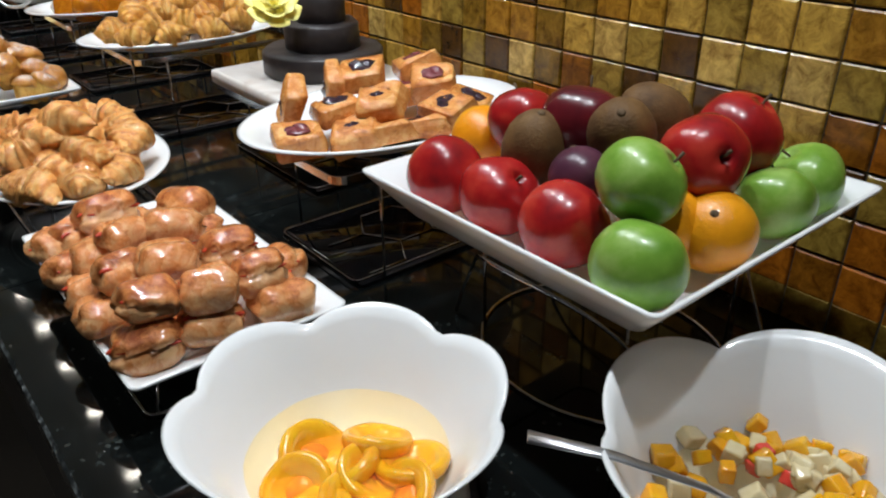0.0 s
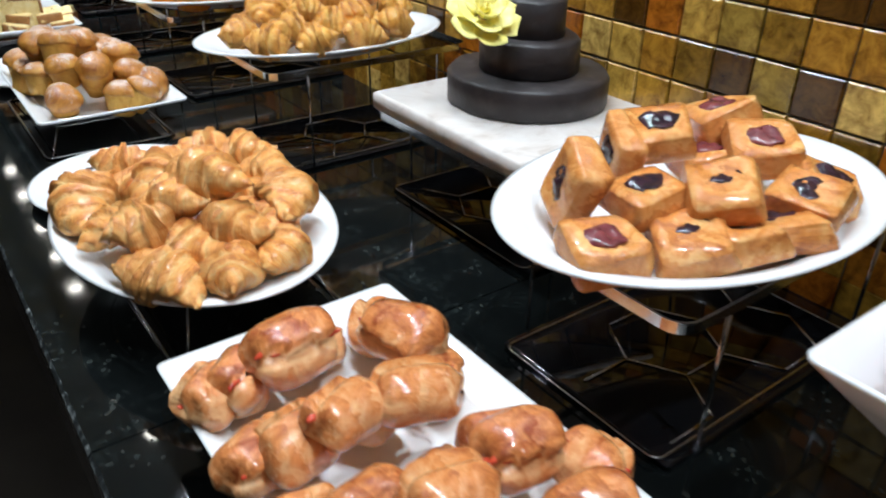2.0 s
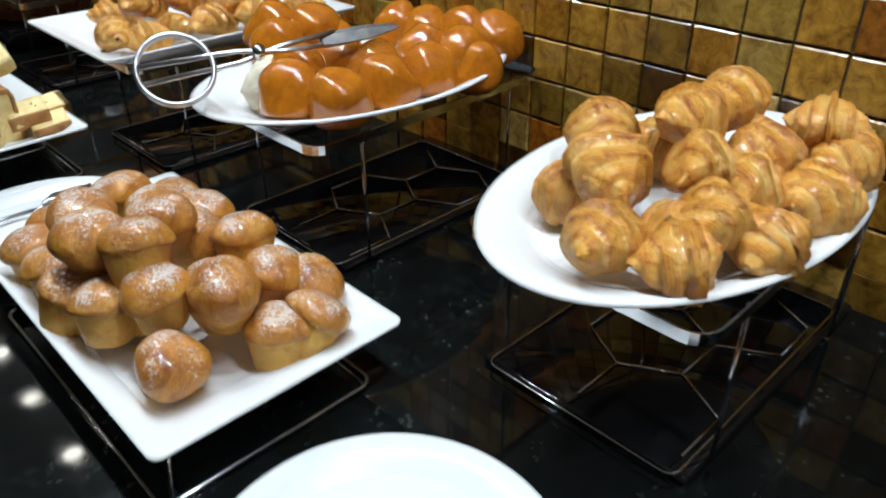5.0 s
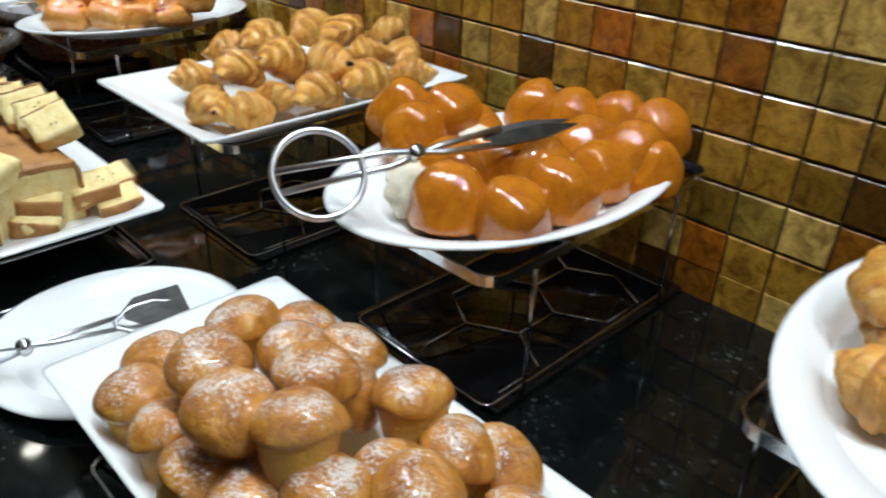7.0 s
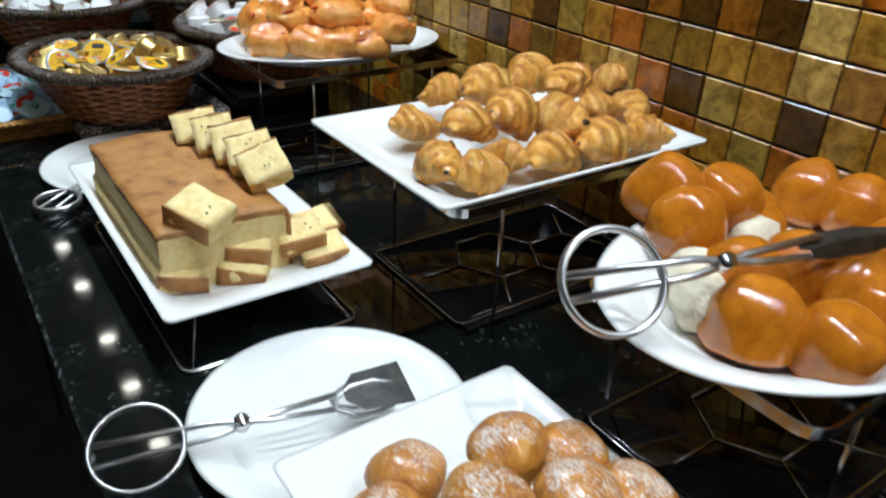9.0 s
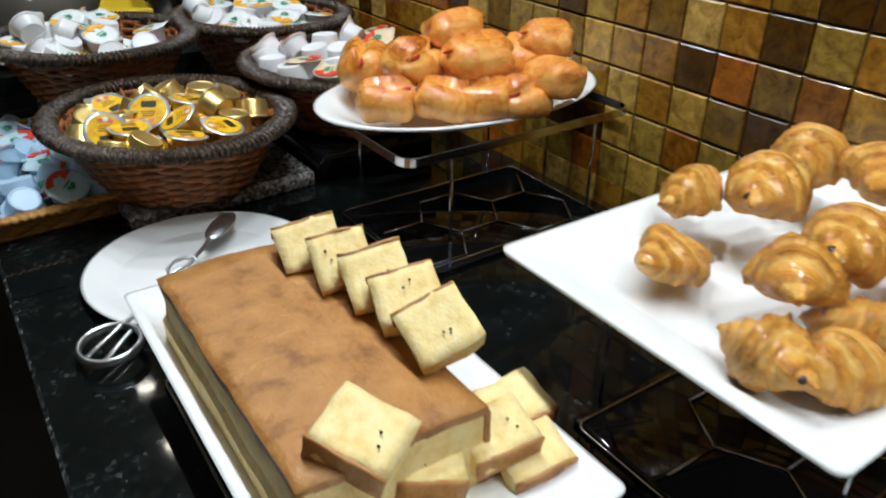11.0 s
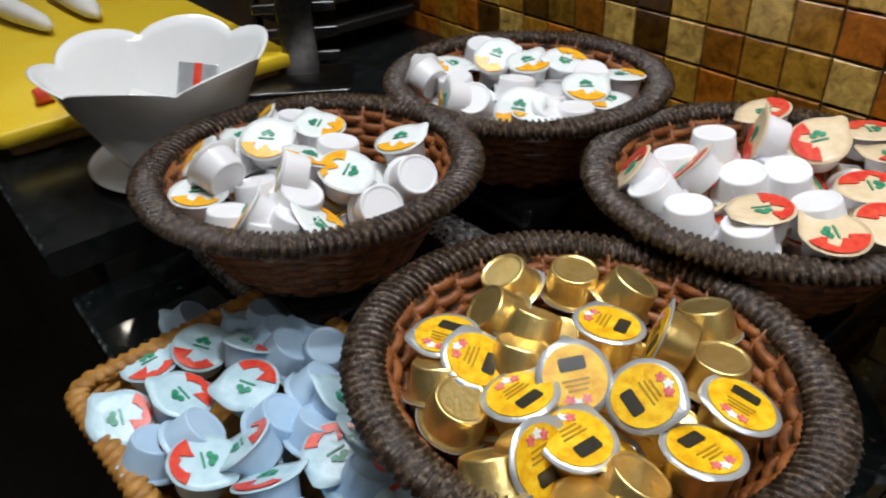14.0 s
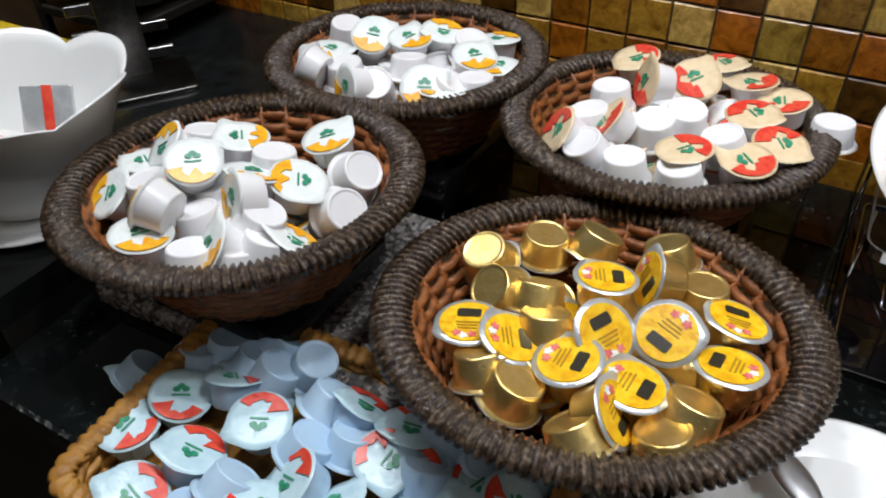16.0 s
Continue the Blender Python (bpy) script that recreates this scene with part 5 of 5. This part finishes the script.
def server(m, label, bowl=False):
    e = thing("pastry_server", label, "server", m)
    bm = bmesh.new()
    tube(bm, [(0, 0, 0.002), (0.05, 0, 0.006), (0.10, 0, 0.006)], [0.0035, 0.0025, 0.003], 8, flat=0.5)
    part("handle", bm, "steel", e)
    if bowl:
        part("bowl", blob(0.030, 0.013, 0.004, 1, 0, 60, 16), "steel", e, loc=pose(0.125, 0, 0.007))
    else:
        bm = bmesh.new()
        bridge(bm, [[(0.095, -0.008, 0.005), (0.095, 0.008, 0.005), (0.095, 0.008, 0.0065), (0.095, -0.008, 0.0065)],
                    [(0.112, -0.022, 0.004), (0.112, 0.022, 0.004), (0.112, 0.022, 0.0055), (0.112, -0.022, 0.0055)],
                    [(0.152, -0.024, 0.006), (0.152, 0.024, 0.006), (0.152, 0.024, 0.0075), (0.152, -0.024, 0.0075)]], cap0=True, cap1=True)
        part("blade", bm, "steel_dark_reflection", e, "flat steel blade", smooth=False)
    return e


server(pose(0.100, 0.365, COUNTER + 0.010, 0, 0, 71), "steel pastry server lying on a white plate")
server(pose(0.130, 1.622, COUNTER + 0.012, 0, -3, 46), "steel serving spoon lying on a white plate", True)
tongs(pose(0.102, 1.602, COUNTER + 0.013, 0, -3, 42), "steel tongs beside the cake tray", 0.10, 0.026)

# ---- baskets of portion cups ----
def wrapped_ring(bm, path, r, wraps, depth=0.22, lean=1.0, seg=10, wide=1.28):
    """A rope-like rim: a closed tube whose surface carries slanting wraps."""
    n = len(path)
    P = [Vector(p) for p in path]
    rings = []
    for i, p in enumerate(P):
        d = (P[(i + 1) % n] - P[i - 1]).normalized()
        side = d.cross(Vector((0, 0, 1))).normalized()
        up = side.cross(d)
        ring = []
        for k in range(seg):
            q = 2 * math.pi * k / seg
            f = 1 + depth * (abs(math.sin(math.pi * wraps * i / n + lean * q / 2)) - 0.6)
            ring.append(p + r * f * (wide * math.cos(q) * side + 0.62 * math.sin(q) * up))
        rings.append(ring)
    rings.append(rings[0])
    bridge(bm, rings)
    bmesh.ops.remove_doubles(bm, verts=bm.verts, dist=1e-6)


def round_basket(label, m, R=0.152, base=0.086, H=0.074):
    e = thing("woven_basket", label, "basket", m, "dark round baskets of portion cups")
    bm = bmesh.new()
    wrapped_ring(bm, oval(R - 0.014, R - 0.014, H, 1500), 0.0098, 138, 0.42, 1.1, 12, 1.34)
    part("rim", bm, "rattan", e, "thick dark wrapped rim")
    for j in range(14):
        u = (j + 0.5) / 14
        rr = base + (R - 0.024 - base) * u ** 1.0
        pts = []
        for i in range(192):
            q = 2 * math.pi * i / 192
            k = rr + 0.0030 * math.sin(16 * q + math.pi * j)
            pts.append((k * math.cos(q), k * math.sin(q), 0.006 + (H - 0.010) * u))
        part("woven_strand", tube(bmesh.new(), pts, 0.0042, 5, closed=True), "rattan_in", e)
    for i in range(32):
        bm = bmesh.new()
        q = 2 * math.pi * i / 32
        tube(bm, [((base + (R - 0.024 - base) * u ** 1.0) * math.cos(q), (base + (R - 0.024 - base) * u ** 1.0) * math.sin(q), 0.004 + (H - 0.004) * u) for u in (0, 0.3, 0.65, 1)], 0.0026, 5)
        part("stake", bm, "rattan_in", e)
    bm = bmesh.new()
    bridge(bm, [oval(base * 0.3, base * 0.3, 0.0055, 40), oval(base, base, 0.0055, 40), oval(base + 0.004, base + 0.004, 0.003, 40), oval(base, base, 0, 40), oval(base * 0.3, base * 0.3, 0, 40)], cap0=True, cap1=True)
    part("bottom", bm, "rattan", e)
    # a dense outer layer keeps the side closed
    bm = bmesh.new()
    bridge(bm, [oval(base + (R - 0.020 - base) * u ** 1.0 - 0.0035, base + (R - 0.020 - base) * u ** 1.0 - 0.0035, 0.003 + (H - 0.003) * u, 64) for u in (0, 0.25, 0.5, 0.75, 1)])
    part("outer_weave", bm, "rattan", e)
    return e


bm = slab(0.118, 0.262, 0.020, 0.004, 0.002)
tagged(part("basket_block", slab(0.08, 0.08, 0.029, 0.01, 0.002), "black_glass", None, loc=pose(0.212, 2.175, COUNTER + 0.0205)), "black block lifting a basket on the slab", "block")
tagged(part("granite_slab", bm, "grey_granite", None, loc=pose(0.248, 2.062, COUNTER, 0, 0, 2)), "grey speckled granite slab under the baskets", "granite slab")
GOLD_SHAPE = Matrix.Diagonal((0.95, 1.06, 1.19, 1))
gold_b = round_basket("dark woven basket of gold honey portions", pose(0.219, 1.868, COUNTER + 0.0205, 0, 0, 20) @ GOLD_SHAPE)
for label, m in (("dark woven basket of white jam portions", pose(0.203, 2.178, COUNTER + 0.050, 0, 0, 45) @ Matrix.Diagonal((0.95, 1.02, 1.20, 1))), ("dark woven basket of apricot jam portions", pose(0.470, 2.180, COUNTER + 0.050, 0, 0, 40) @ Matrix.Diagonal((0.93, 1.0, 1.24, 1))),
                 ("dark woven basket of cream and red portions", pose(0.481, 1.901, COUNTER + 0.044, 0, 0, 30) @ Matrix.Diagonal((0.96, 1.02, 1.16, 1)))):
    ob = copy_thing(gold_b, m @ GOLD_SHAPE.inverted())
    ob["label"] = label
# foot boards lift the other baskets
for x, y, h in ((0.475, 2.178, 0.0495), (0.472, 1.893, 0.0435)):
    tagged(part("basket_board", slab(0.09, 0.09, h, 0.01, 0.002), "black_glass", None, loc=pose(x, y, COUNTER)), "black block lifting a basket", "block")

wick = thing("wicker_basket", "honey coloured rectangular wicker basket of portions", "basket", pose(0.066, 2.006, COUNTER, 0, 0, 3))
bm = bmesh.new()
loop = []
for a, b in zip(rounded(0.098, 0.165, 0.02, 0.030, 6), rounded(0.098, 0.165, 0.02, 0.030, 6)[1:] + rounded(0.098, 0.165, 0.02, 0.030, 6)[:1]):
    n = max(1, int((Vector(b) - Vector(a)).length / 0.0016))
    loop += [tuple(Vector(a).lerp(Vector(b), k / n)) for k in range(n)]
wrapped_ring(bm, loop, 0.0068, 110, 0.42)
part("rim", bm, "honey_wicker", wick, "braided honey coloured rim")
for j in range(6):
    u = j / 6
    pts = []
    src = rounded(0.084 + 0.012 * u, 0.151 + 0.012 * u, 0.018, 0.004 + 0.027 * u, 6)
    for a, b in zip(src, src[1:] + src[:1]):
        n = max(1, int((Vector(b) - Vector(a)).length / 0.004))
        for k in range(n):
            p = Vector(a).lerp(Vector(b), k / n)
            d = Vector((p.x, p.y, 0)).normalized() * 0.0022 * math.sin(len(pts) * 0.8 + math.pi * j)
            pts.append(p + d)
    part("woven_strand", tube(bmesh.new(), pts, 0.0036, 5, closed=True), "honey_wicker", wick)
part("bottom", slab(0.086, 0.153, 0.005, 0.018, 0.001), "honey_wicker", wick)


def make_cup(name, label, cup, lid, style, seed):
    """A portion cup with a foil lid; prints lie on the lid as thin patches."""
    def build():
        e = thing(name, label, "portion cup", pose(0, 0, 0))
        R = 0.0236
        bm = bmesh.new()
        bridge(bm, [oval(0.0138, 0.0138, -0.0112, 32), oval(0.0150, 0.0150, -0.0112, 32), oval(0.0158, 0.0158, -0.0120, 32), oval(0.0172, 0.0172, -0.0118, 32), oval(0.0178, 0.0178, -0.0104, 32), oval(0.0205, 0.0205, 0.0080, 32), oval(0.0207, 0.0207, 0.0090, 32), oval(R, R, 0.0093, 32), oval(R, R, 0.0102, 32)], cap0=True, cap1=True)
        part("cup", bm, cup, e)
        bm = bmesh.new()
        tab = []
        for i in range(36):
            q = 2 * math.pi * i / 36
            k = R + 0.0006 + (0.003 if style == "honey" else 0.0055) * max(0, math.cos(q - 0.6)) ** 24
            tab.append((k * math.cos(q), k * math.sin(q), 0.0104 + (0.0010 if style == "honey" else 0.0030) * max(0, math.cos(q - 0.6)) ** 24))
        inner = oval(R * 0.8, R * 0.8, 0.0108, 36)
        bridge(bm, [[(x, y, z - 0.0003) for x, y, z in tab], tab, inner, oval(R * 0.3, R * 0.3, 0.0112, 36)], cap0=True, cap1=True)
        rough_up(bm, 0.0004, 120, seed)
        lo = part("lid", bm, "foil" if style == "honey" else lid, e, "foil lid with print")

        def patch(nm, pts, mat, lab, z=0.0122):
            b2 = bmesh.new()
            bridge(b2, [[(x, y, z - 0.0006) for x, y in pts], [(x, y, z) for x, y in pts]], cap0=True, cap1=True)
            part(nm, b2, mat, lo, lab, smooth=False)

        if style == "honey":
            patch("label_disc", [(R * 0.86 * math.cos(2 * math.pi * i / 32), R * 0.86 * math.sin(2 * math.pi * i / 32)) for i in range(32)], lid, "yellow printed disc", 0.0117)
            patch("label_plate", [(x * 1.0, y - 0.0085) for x, y, _ in rounded(0.0085, 0.0042, 0.0018, 0, 3)], "print_black", "black label plate")
            for k in range(3):
                patch("print_bar", [(x, y + 0.0015 + 0.003 * k) for x, y, _ in rounded(0.0088 - 0.0012 * k, 0.0006, 0.0003, 0, 1)], "print_ochre", "thin ochre print bar")
            for k, (px, py) in enumerate(((-0.004, 0.0135), (0.002, 0.015), (0.0065, 0.0125))):
                patch("blossom", [(px + 0.0030 * math.cos(a) * (1 + 0.3 * math.cos(5 * a)), py + 0.0028 * math.sin(a) * (1 + 0.3 * math.cos(5 * a))) for a in (2 * math.pi * i / 20 for i in range(20))], ("print_pink", "lid_white", "print_pink")[k], "small printed blossom")
        else:
            pc = {"red": "print_red", "orange": "print_orange", "cream": "print_red"}[style]
            a0, a1 = (200, 320) if style != "cream" else (110, 260)
            arc = [(R * 0.93 * math.cos(radians(a)), R * 0.93 * math.sin(radians(a))) for a in range(a0, a1 + 1, 10)]
            rr = random.Random(seed)
            for a in range(a1 - 8, a0, -14):
                k = R * rr.uniform(0.28, 0.72)
                arc.append((k * math.cos(radians(a)), k * math.sin(radians(a))))
            patch("fruit_print", arc, pc, "printed fruit patch")
            for k, (px, py, s) in enumerate(((0.0, 0.0075, 0.0030), (-0.0034, 0.0048, 0.0030), (0.0034, 0.0048, 0.0030))):
                patch("leaf_print", [(px + s * math.cos(a), py + s * 0.8 * math.sin(a)) for a in (2 * math.pi * i / 12 for i in range(12))], "print_green", "printed green leaf")
            patch("print_bar", [(x, y - 0.0004) for x, y, _ in rounded(0.0070, 0.0008, 0.0004, 0, 1)], "print_green", "thin printed bar")
        return e
    return build


def pile(maker, places, group, seed):
    """Tumbled cups as they lie: some show the lid, some their side or bottom; a hidden layer lies beneath."""
    lay([maker], leaning(places, seed), group)


def under(places, dz, seed, k=0.62):
    """A lower layer of the same pile, nearer its middle."""
    r = random.Random(seed)
    cx = sum(p[0] for p in places) / len(places)
    cy = sum(p[1] for p in places) / len(places)
    return [(cx + (p[0] - cx) * k + r.uniform(-0.008, 0.008), cy + (p[1] - cy) * k + r.uniform(-0.008, 0.008), p[2] - dz, r.uniform(0, 360), r.choice((15, 40, 90, 165))) for p in places]


r0 = random.Random(41)
NEAR_BLUE = [(0.0 + 0.042 * (k % 4) + r0.uniform(-0.01, 0.01), 1.868 + 0.038 * (k // 4) + r0.uniform(-0.01, 0.01), 0.924 + 0.006 * (k % 3), r0.uniform(0, 360), r0.choice((15, 30, 50, 150, 165))) for k in range(12)]
pile(make_cup("honey_portion", "gold foil honey portion with yellow lid", "cup_gold", "lid_yellow", "honey", 1), GOLD + under(GOLD, 0.028, 1), "honey portions", 21)
pile(make_cup("jam_portion", "white jam portion with orange printed lid", "cup_white", "lid_white", "orange", 2), WHITE + under(WHITE, 0.026, 2), "white jam portions", 22)
pile(make_cup("apricot_portion", "white portion cup with orange and green print", "cup_white", "lid_white", "orange", 3), BACK + under(BACK, 0.025, 3), "apricot portions", 27)
pile(make_cup("cream_portion", "white portion cup with cream and red lid", "cup_white", "lid_cream", "cream", 4), RED + under(RED, 0.026, 4), "cream and red portions", 24)
pile(make_cup("strawberry_portion", "pale blue portion cup with strawberry print", "cup_blue", "lid_blue", "red", 5), BLUE + NEAR_BLUE, "strawberry portions", 25)

# ---- raised end of the counter ----
END = 0.954
saucer(pose(0.172, 2.440, END), 0.098)
flower_bowl("sachet_bowl", "white flower-rimmed bowl holding foil sachets", 0.118, 0.118, pose(0.172, 2.440, END + 0.008), 6, 0.2)
for k, (x, y, a, b) in enumerate(((0.205, 2.430, 62, -60), (0.165, 2.45, 25, 60), (0.15, 2.42, 30, 140))):
    s = thing("sachet", "silver foil sachet with a red stripe", "sachet", pose(x, y, END + 0.072 - 0.012 * k, a, 0, b), "foil sachets")
    bm = slab(0.026, 0.034, 0.004, 0.002, 0.001)
    rough_up(bm, 0.0015, 60, k)
    part("packet", bm, "foil" if k != 1 else "paper", s)
    part("stripe", slab(0.005, 0.034, 0.001, 0.0005, 0.0002), "print_red", s, "red printed stripe", loc=pose(0.002, 0, 0.0048))

bm = slab(0.195, 0.36, 0.020, 0.012, 0.003)
tagged(part("cutting_board", bm, "yellow_board", None, loc=pose(0.203, 2.925, END + 0.018)), "thick yellow plastic cutting board", "cutting board")
tagged(part("board_support", slab(0.18, 0.345, 0.0175, 0.01, 0.002), "wood", None, loc=pose(0.203, 2.925, END)), "wooden board under the yellow board", "wooden board")
for k, (x, y, yaw) in enumerate(((0.138, 3.050, -79), (0.236, 3.060, -88))):
    e = thing("wrapped_knife", "wooden handled knife wrapped in white paper", "knife", pose(x, y, END + 0.057, 0, 0, yaw) @ Matrix.Diagonal((1.5, 1.1, 1.0, 1)), "wrapped knives on the yellow board")
    bm = bmesh.new()
    tube(bm, [(-0.105, 0, 0.002), (-0.09, 0, 0.002), (-0.04, 0, 0)], [0.011, 0.014, 0.013], 12)
    part("handle", bm, "wood", e)
    bm = bmesh.new()
    tube(bm, [(-0.05, 0, 0), (-0.03, 0, 0.001), (0.03, 0, 0), (0.08, 0, -0.003), (0.10, 0, -0.006)], [0.014, 0.0185, 0.0185, 0.014, 0.006], 14)
    rough_up(bm, 0.003, 50, k)
    part("paper_wrap", bm, "paper", e, "white paper wrap")
e = thing("red_marker", "short red plastic cap on the board", "cap", pose(0.095, 2.625, END + 0.049, 0, 0, 5))
bm = bmesh.new()
tube(bm, [(-0.022, 0, 0), (-0.020, 0, 0), (0.020, 0, 0), (0.022, 0, 0)], [0.008, 0.010, 0.010, 0.008], 14)
part("cap", bm, "cherry", e)

# slotted steel rack and dark shelves behind the baskets
rack = thing("slotted_rack", "steel post with slots holding dark shelves", "rack", pose(0.405, 2.56, END, 0, 0, -35))
bm = slab(0.024, 0.004, 0.42, 0.001, 0.001)
part("post", bm, "steel_dark_reflection", rack, "brushed steel post")
for k in range(11):
    for s in (-1, 1):
        part("tooth", bevelled(box(bmesh.new(), 0.0245 if s > 0 else -0.056, 0.056 if s > 0 else -0.0245, -0.004, 0.004, 0.024 + 0.034 * k, 0.037 + 0.034 * k), 0.001, 1), "steel_dark_reflection", rack, smooth=False)
part("foot", slab(0.07, 0.05, 0.006, 0.006, 0.001), "steel_dark_reflection", rack, loc=pose(0, -0.02, 0))
shelf = thing("dark_shelves", "black stacked shelves beside the steel rack", "shelves", pose(0.535, 2.70, END, 0, 0, 0))
for k in range(9):
    part("shelf", bevelled(box(bmesh.new(), -0.085, 0.10, -0.10, 0.10, 0.03 + 0.045 * k, 0.045 + 0.045 * k), 0.002, 1), "dark_paint", shelf, smooth=False)
for sx in (-0.08, 0.09):
    part("upright", box(bmesh.new(), sx - 0.006, sx + 0.006, 0.085, 0.098, 0.0, 0.45), "dark_paint", shelf, smooth=False)
tray2 = thing("wooden_tray", "pale wooden tray holding crumpled foil", "tray", pose(0.17, 3.50, END))
bm = slab(0.22, 0.16, 0.03, 0.01, 0.003)
part("body", bm, "wood", tray2)
bm = blob(0.17, 0.11, 0.022, 3, 0.012, 40, 28)
part("crumpled_foil", bm, "flour", tray2, "crumpled silver foil", loc=pose(0, 0, 0.04))

# ---- glass mosaic ----
TP = 0.0471
ROW0, COL0 = 0.934 - TP, 0.584


def tile_mesh():
    bm = bmesh.new()
    h = TP / 2 - 0.0012
    bridge(bm, [[(0, -h, -h), (0, h, -h), (0, h, h), (0, -h, h)], [(-0.0035, -h, -h), (-0.0035, h, -h), (-0.0035, h, h), (-0.0035, -h, h)],
                [(-0.005, 0.0016 - h, 0.0016 - h), (-0.005, h - 0.0016, 0.0016 - h), (-0.005, h - 0.0016, h - 0.0016), (-0.005, 0.0016 - h, h - 0.0016)]], cap1=True)
    bmesh.ops.recalc_face_normals(bm, faces=bm.faces)
    me = bpy.data.meshes.new("tile")
    bm.to_mesh(me)
    bm.free()
    me.materials.append(M["tile"])
    return me


wall = bpy.data.objects["wall_east"]
tm = tile_mesh()
r0 = random.Random(31)
verts, faces = [], []
src = [tuple(v.co) for v in tm.vertices]
poly = [tuple(p.vertices) for p in tm.polygons]
for j in range(0, 12):
    z = ROW0 + TP * (j + 0.5) + (0.004 if j == 0 else 0)
    for i in range(-30, 62):
        y = COL0 + TP * (i + 0.5)
        near = 0 <= i < 30 and 0 <= j < 9
        turn = (r0.uniform(-1.2, 1.2), r0.uniform(-1.2, 1.2))
        m = pose(WALL_X + 0.004, y, z, 0, turn[0], turn[1])
        if near:
            ob = new("tile", tm)
            ob.parent = wall
            ob.matrix_basis = m
        else:
            o = len(verts)
            verts += [tuple(m @ Vector(c)) for c in src]
            faces += [tuple(o + a for a in p) for p in poly]
me = bpy.data.meshes.new("mosaic_field")
me.from_pydata(verts, [], faces)
me.materials.append(M["tile_joined"])
ob = new("mosaic_field", me)
ob.parent = wall
ob["kind"] = "stuff"
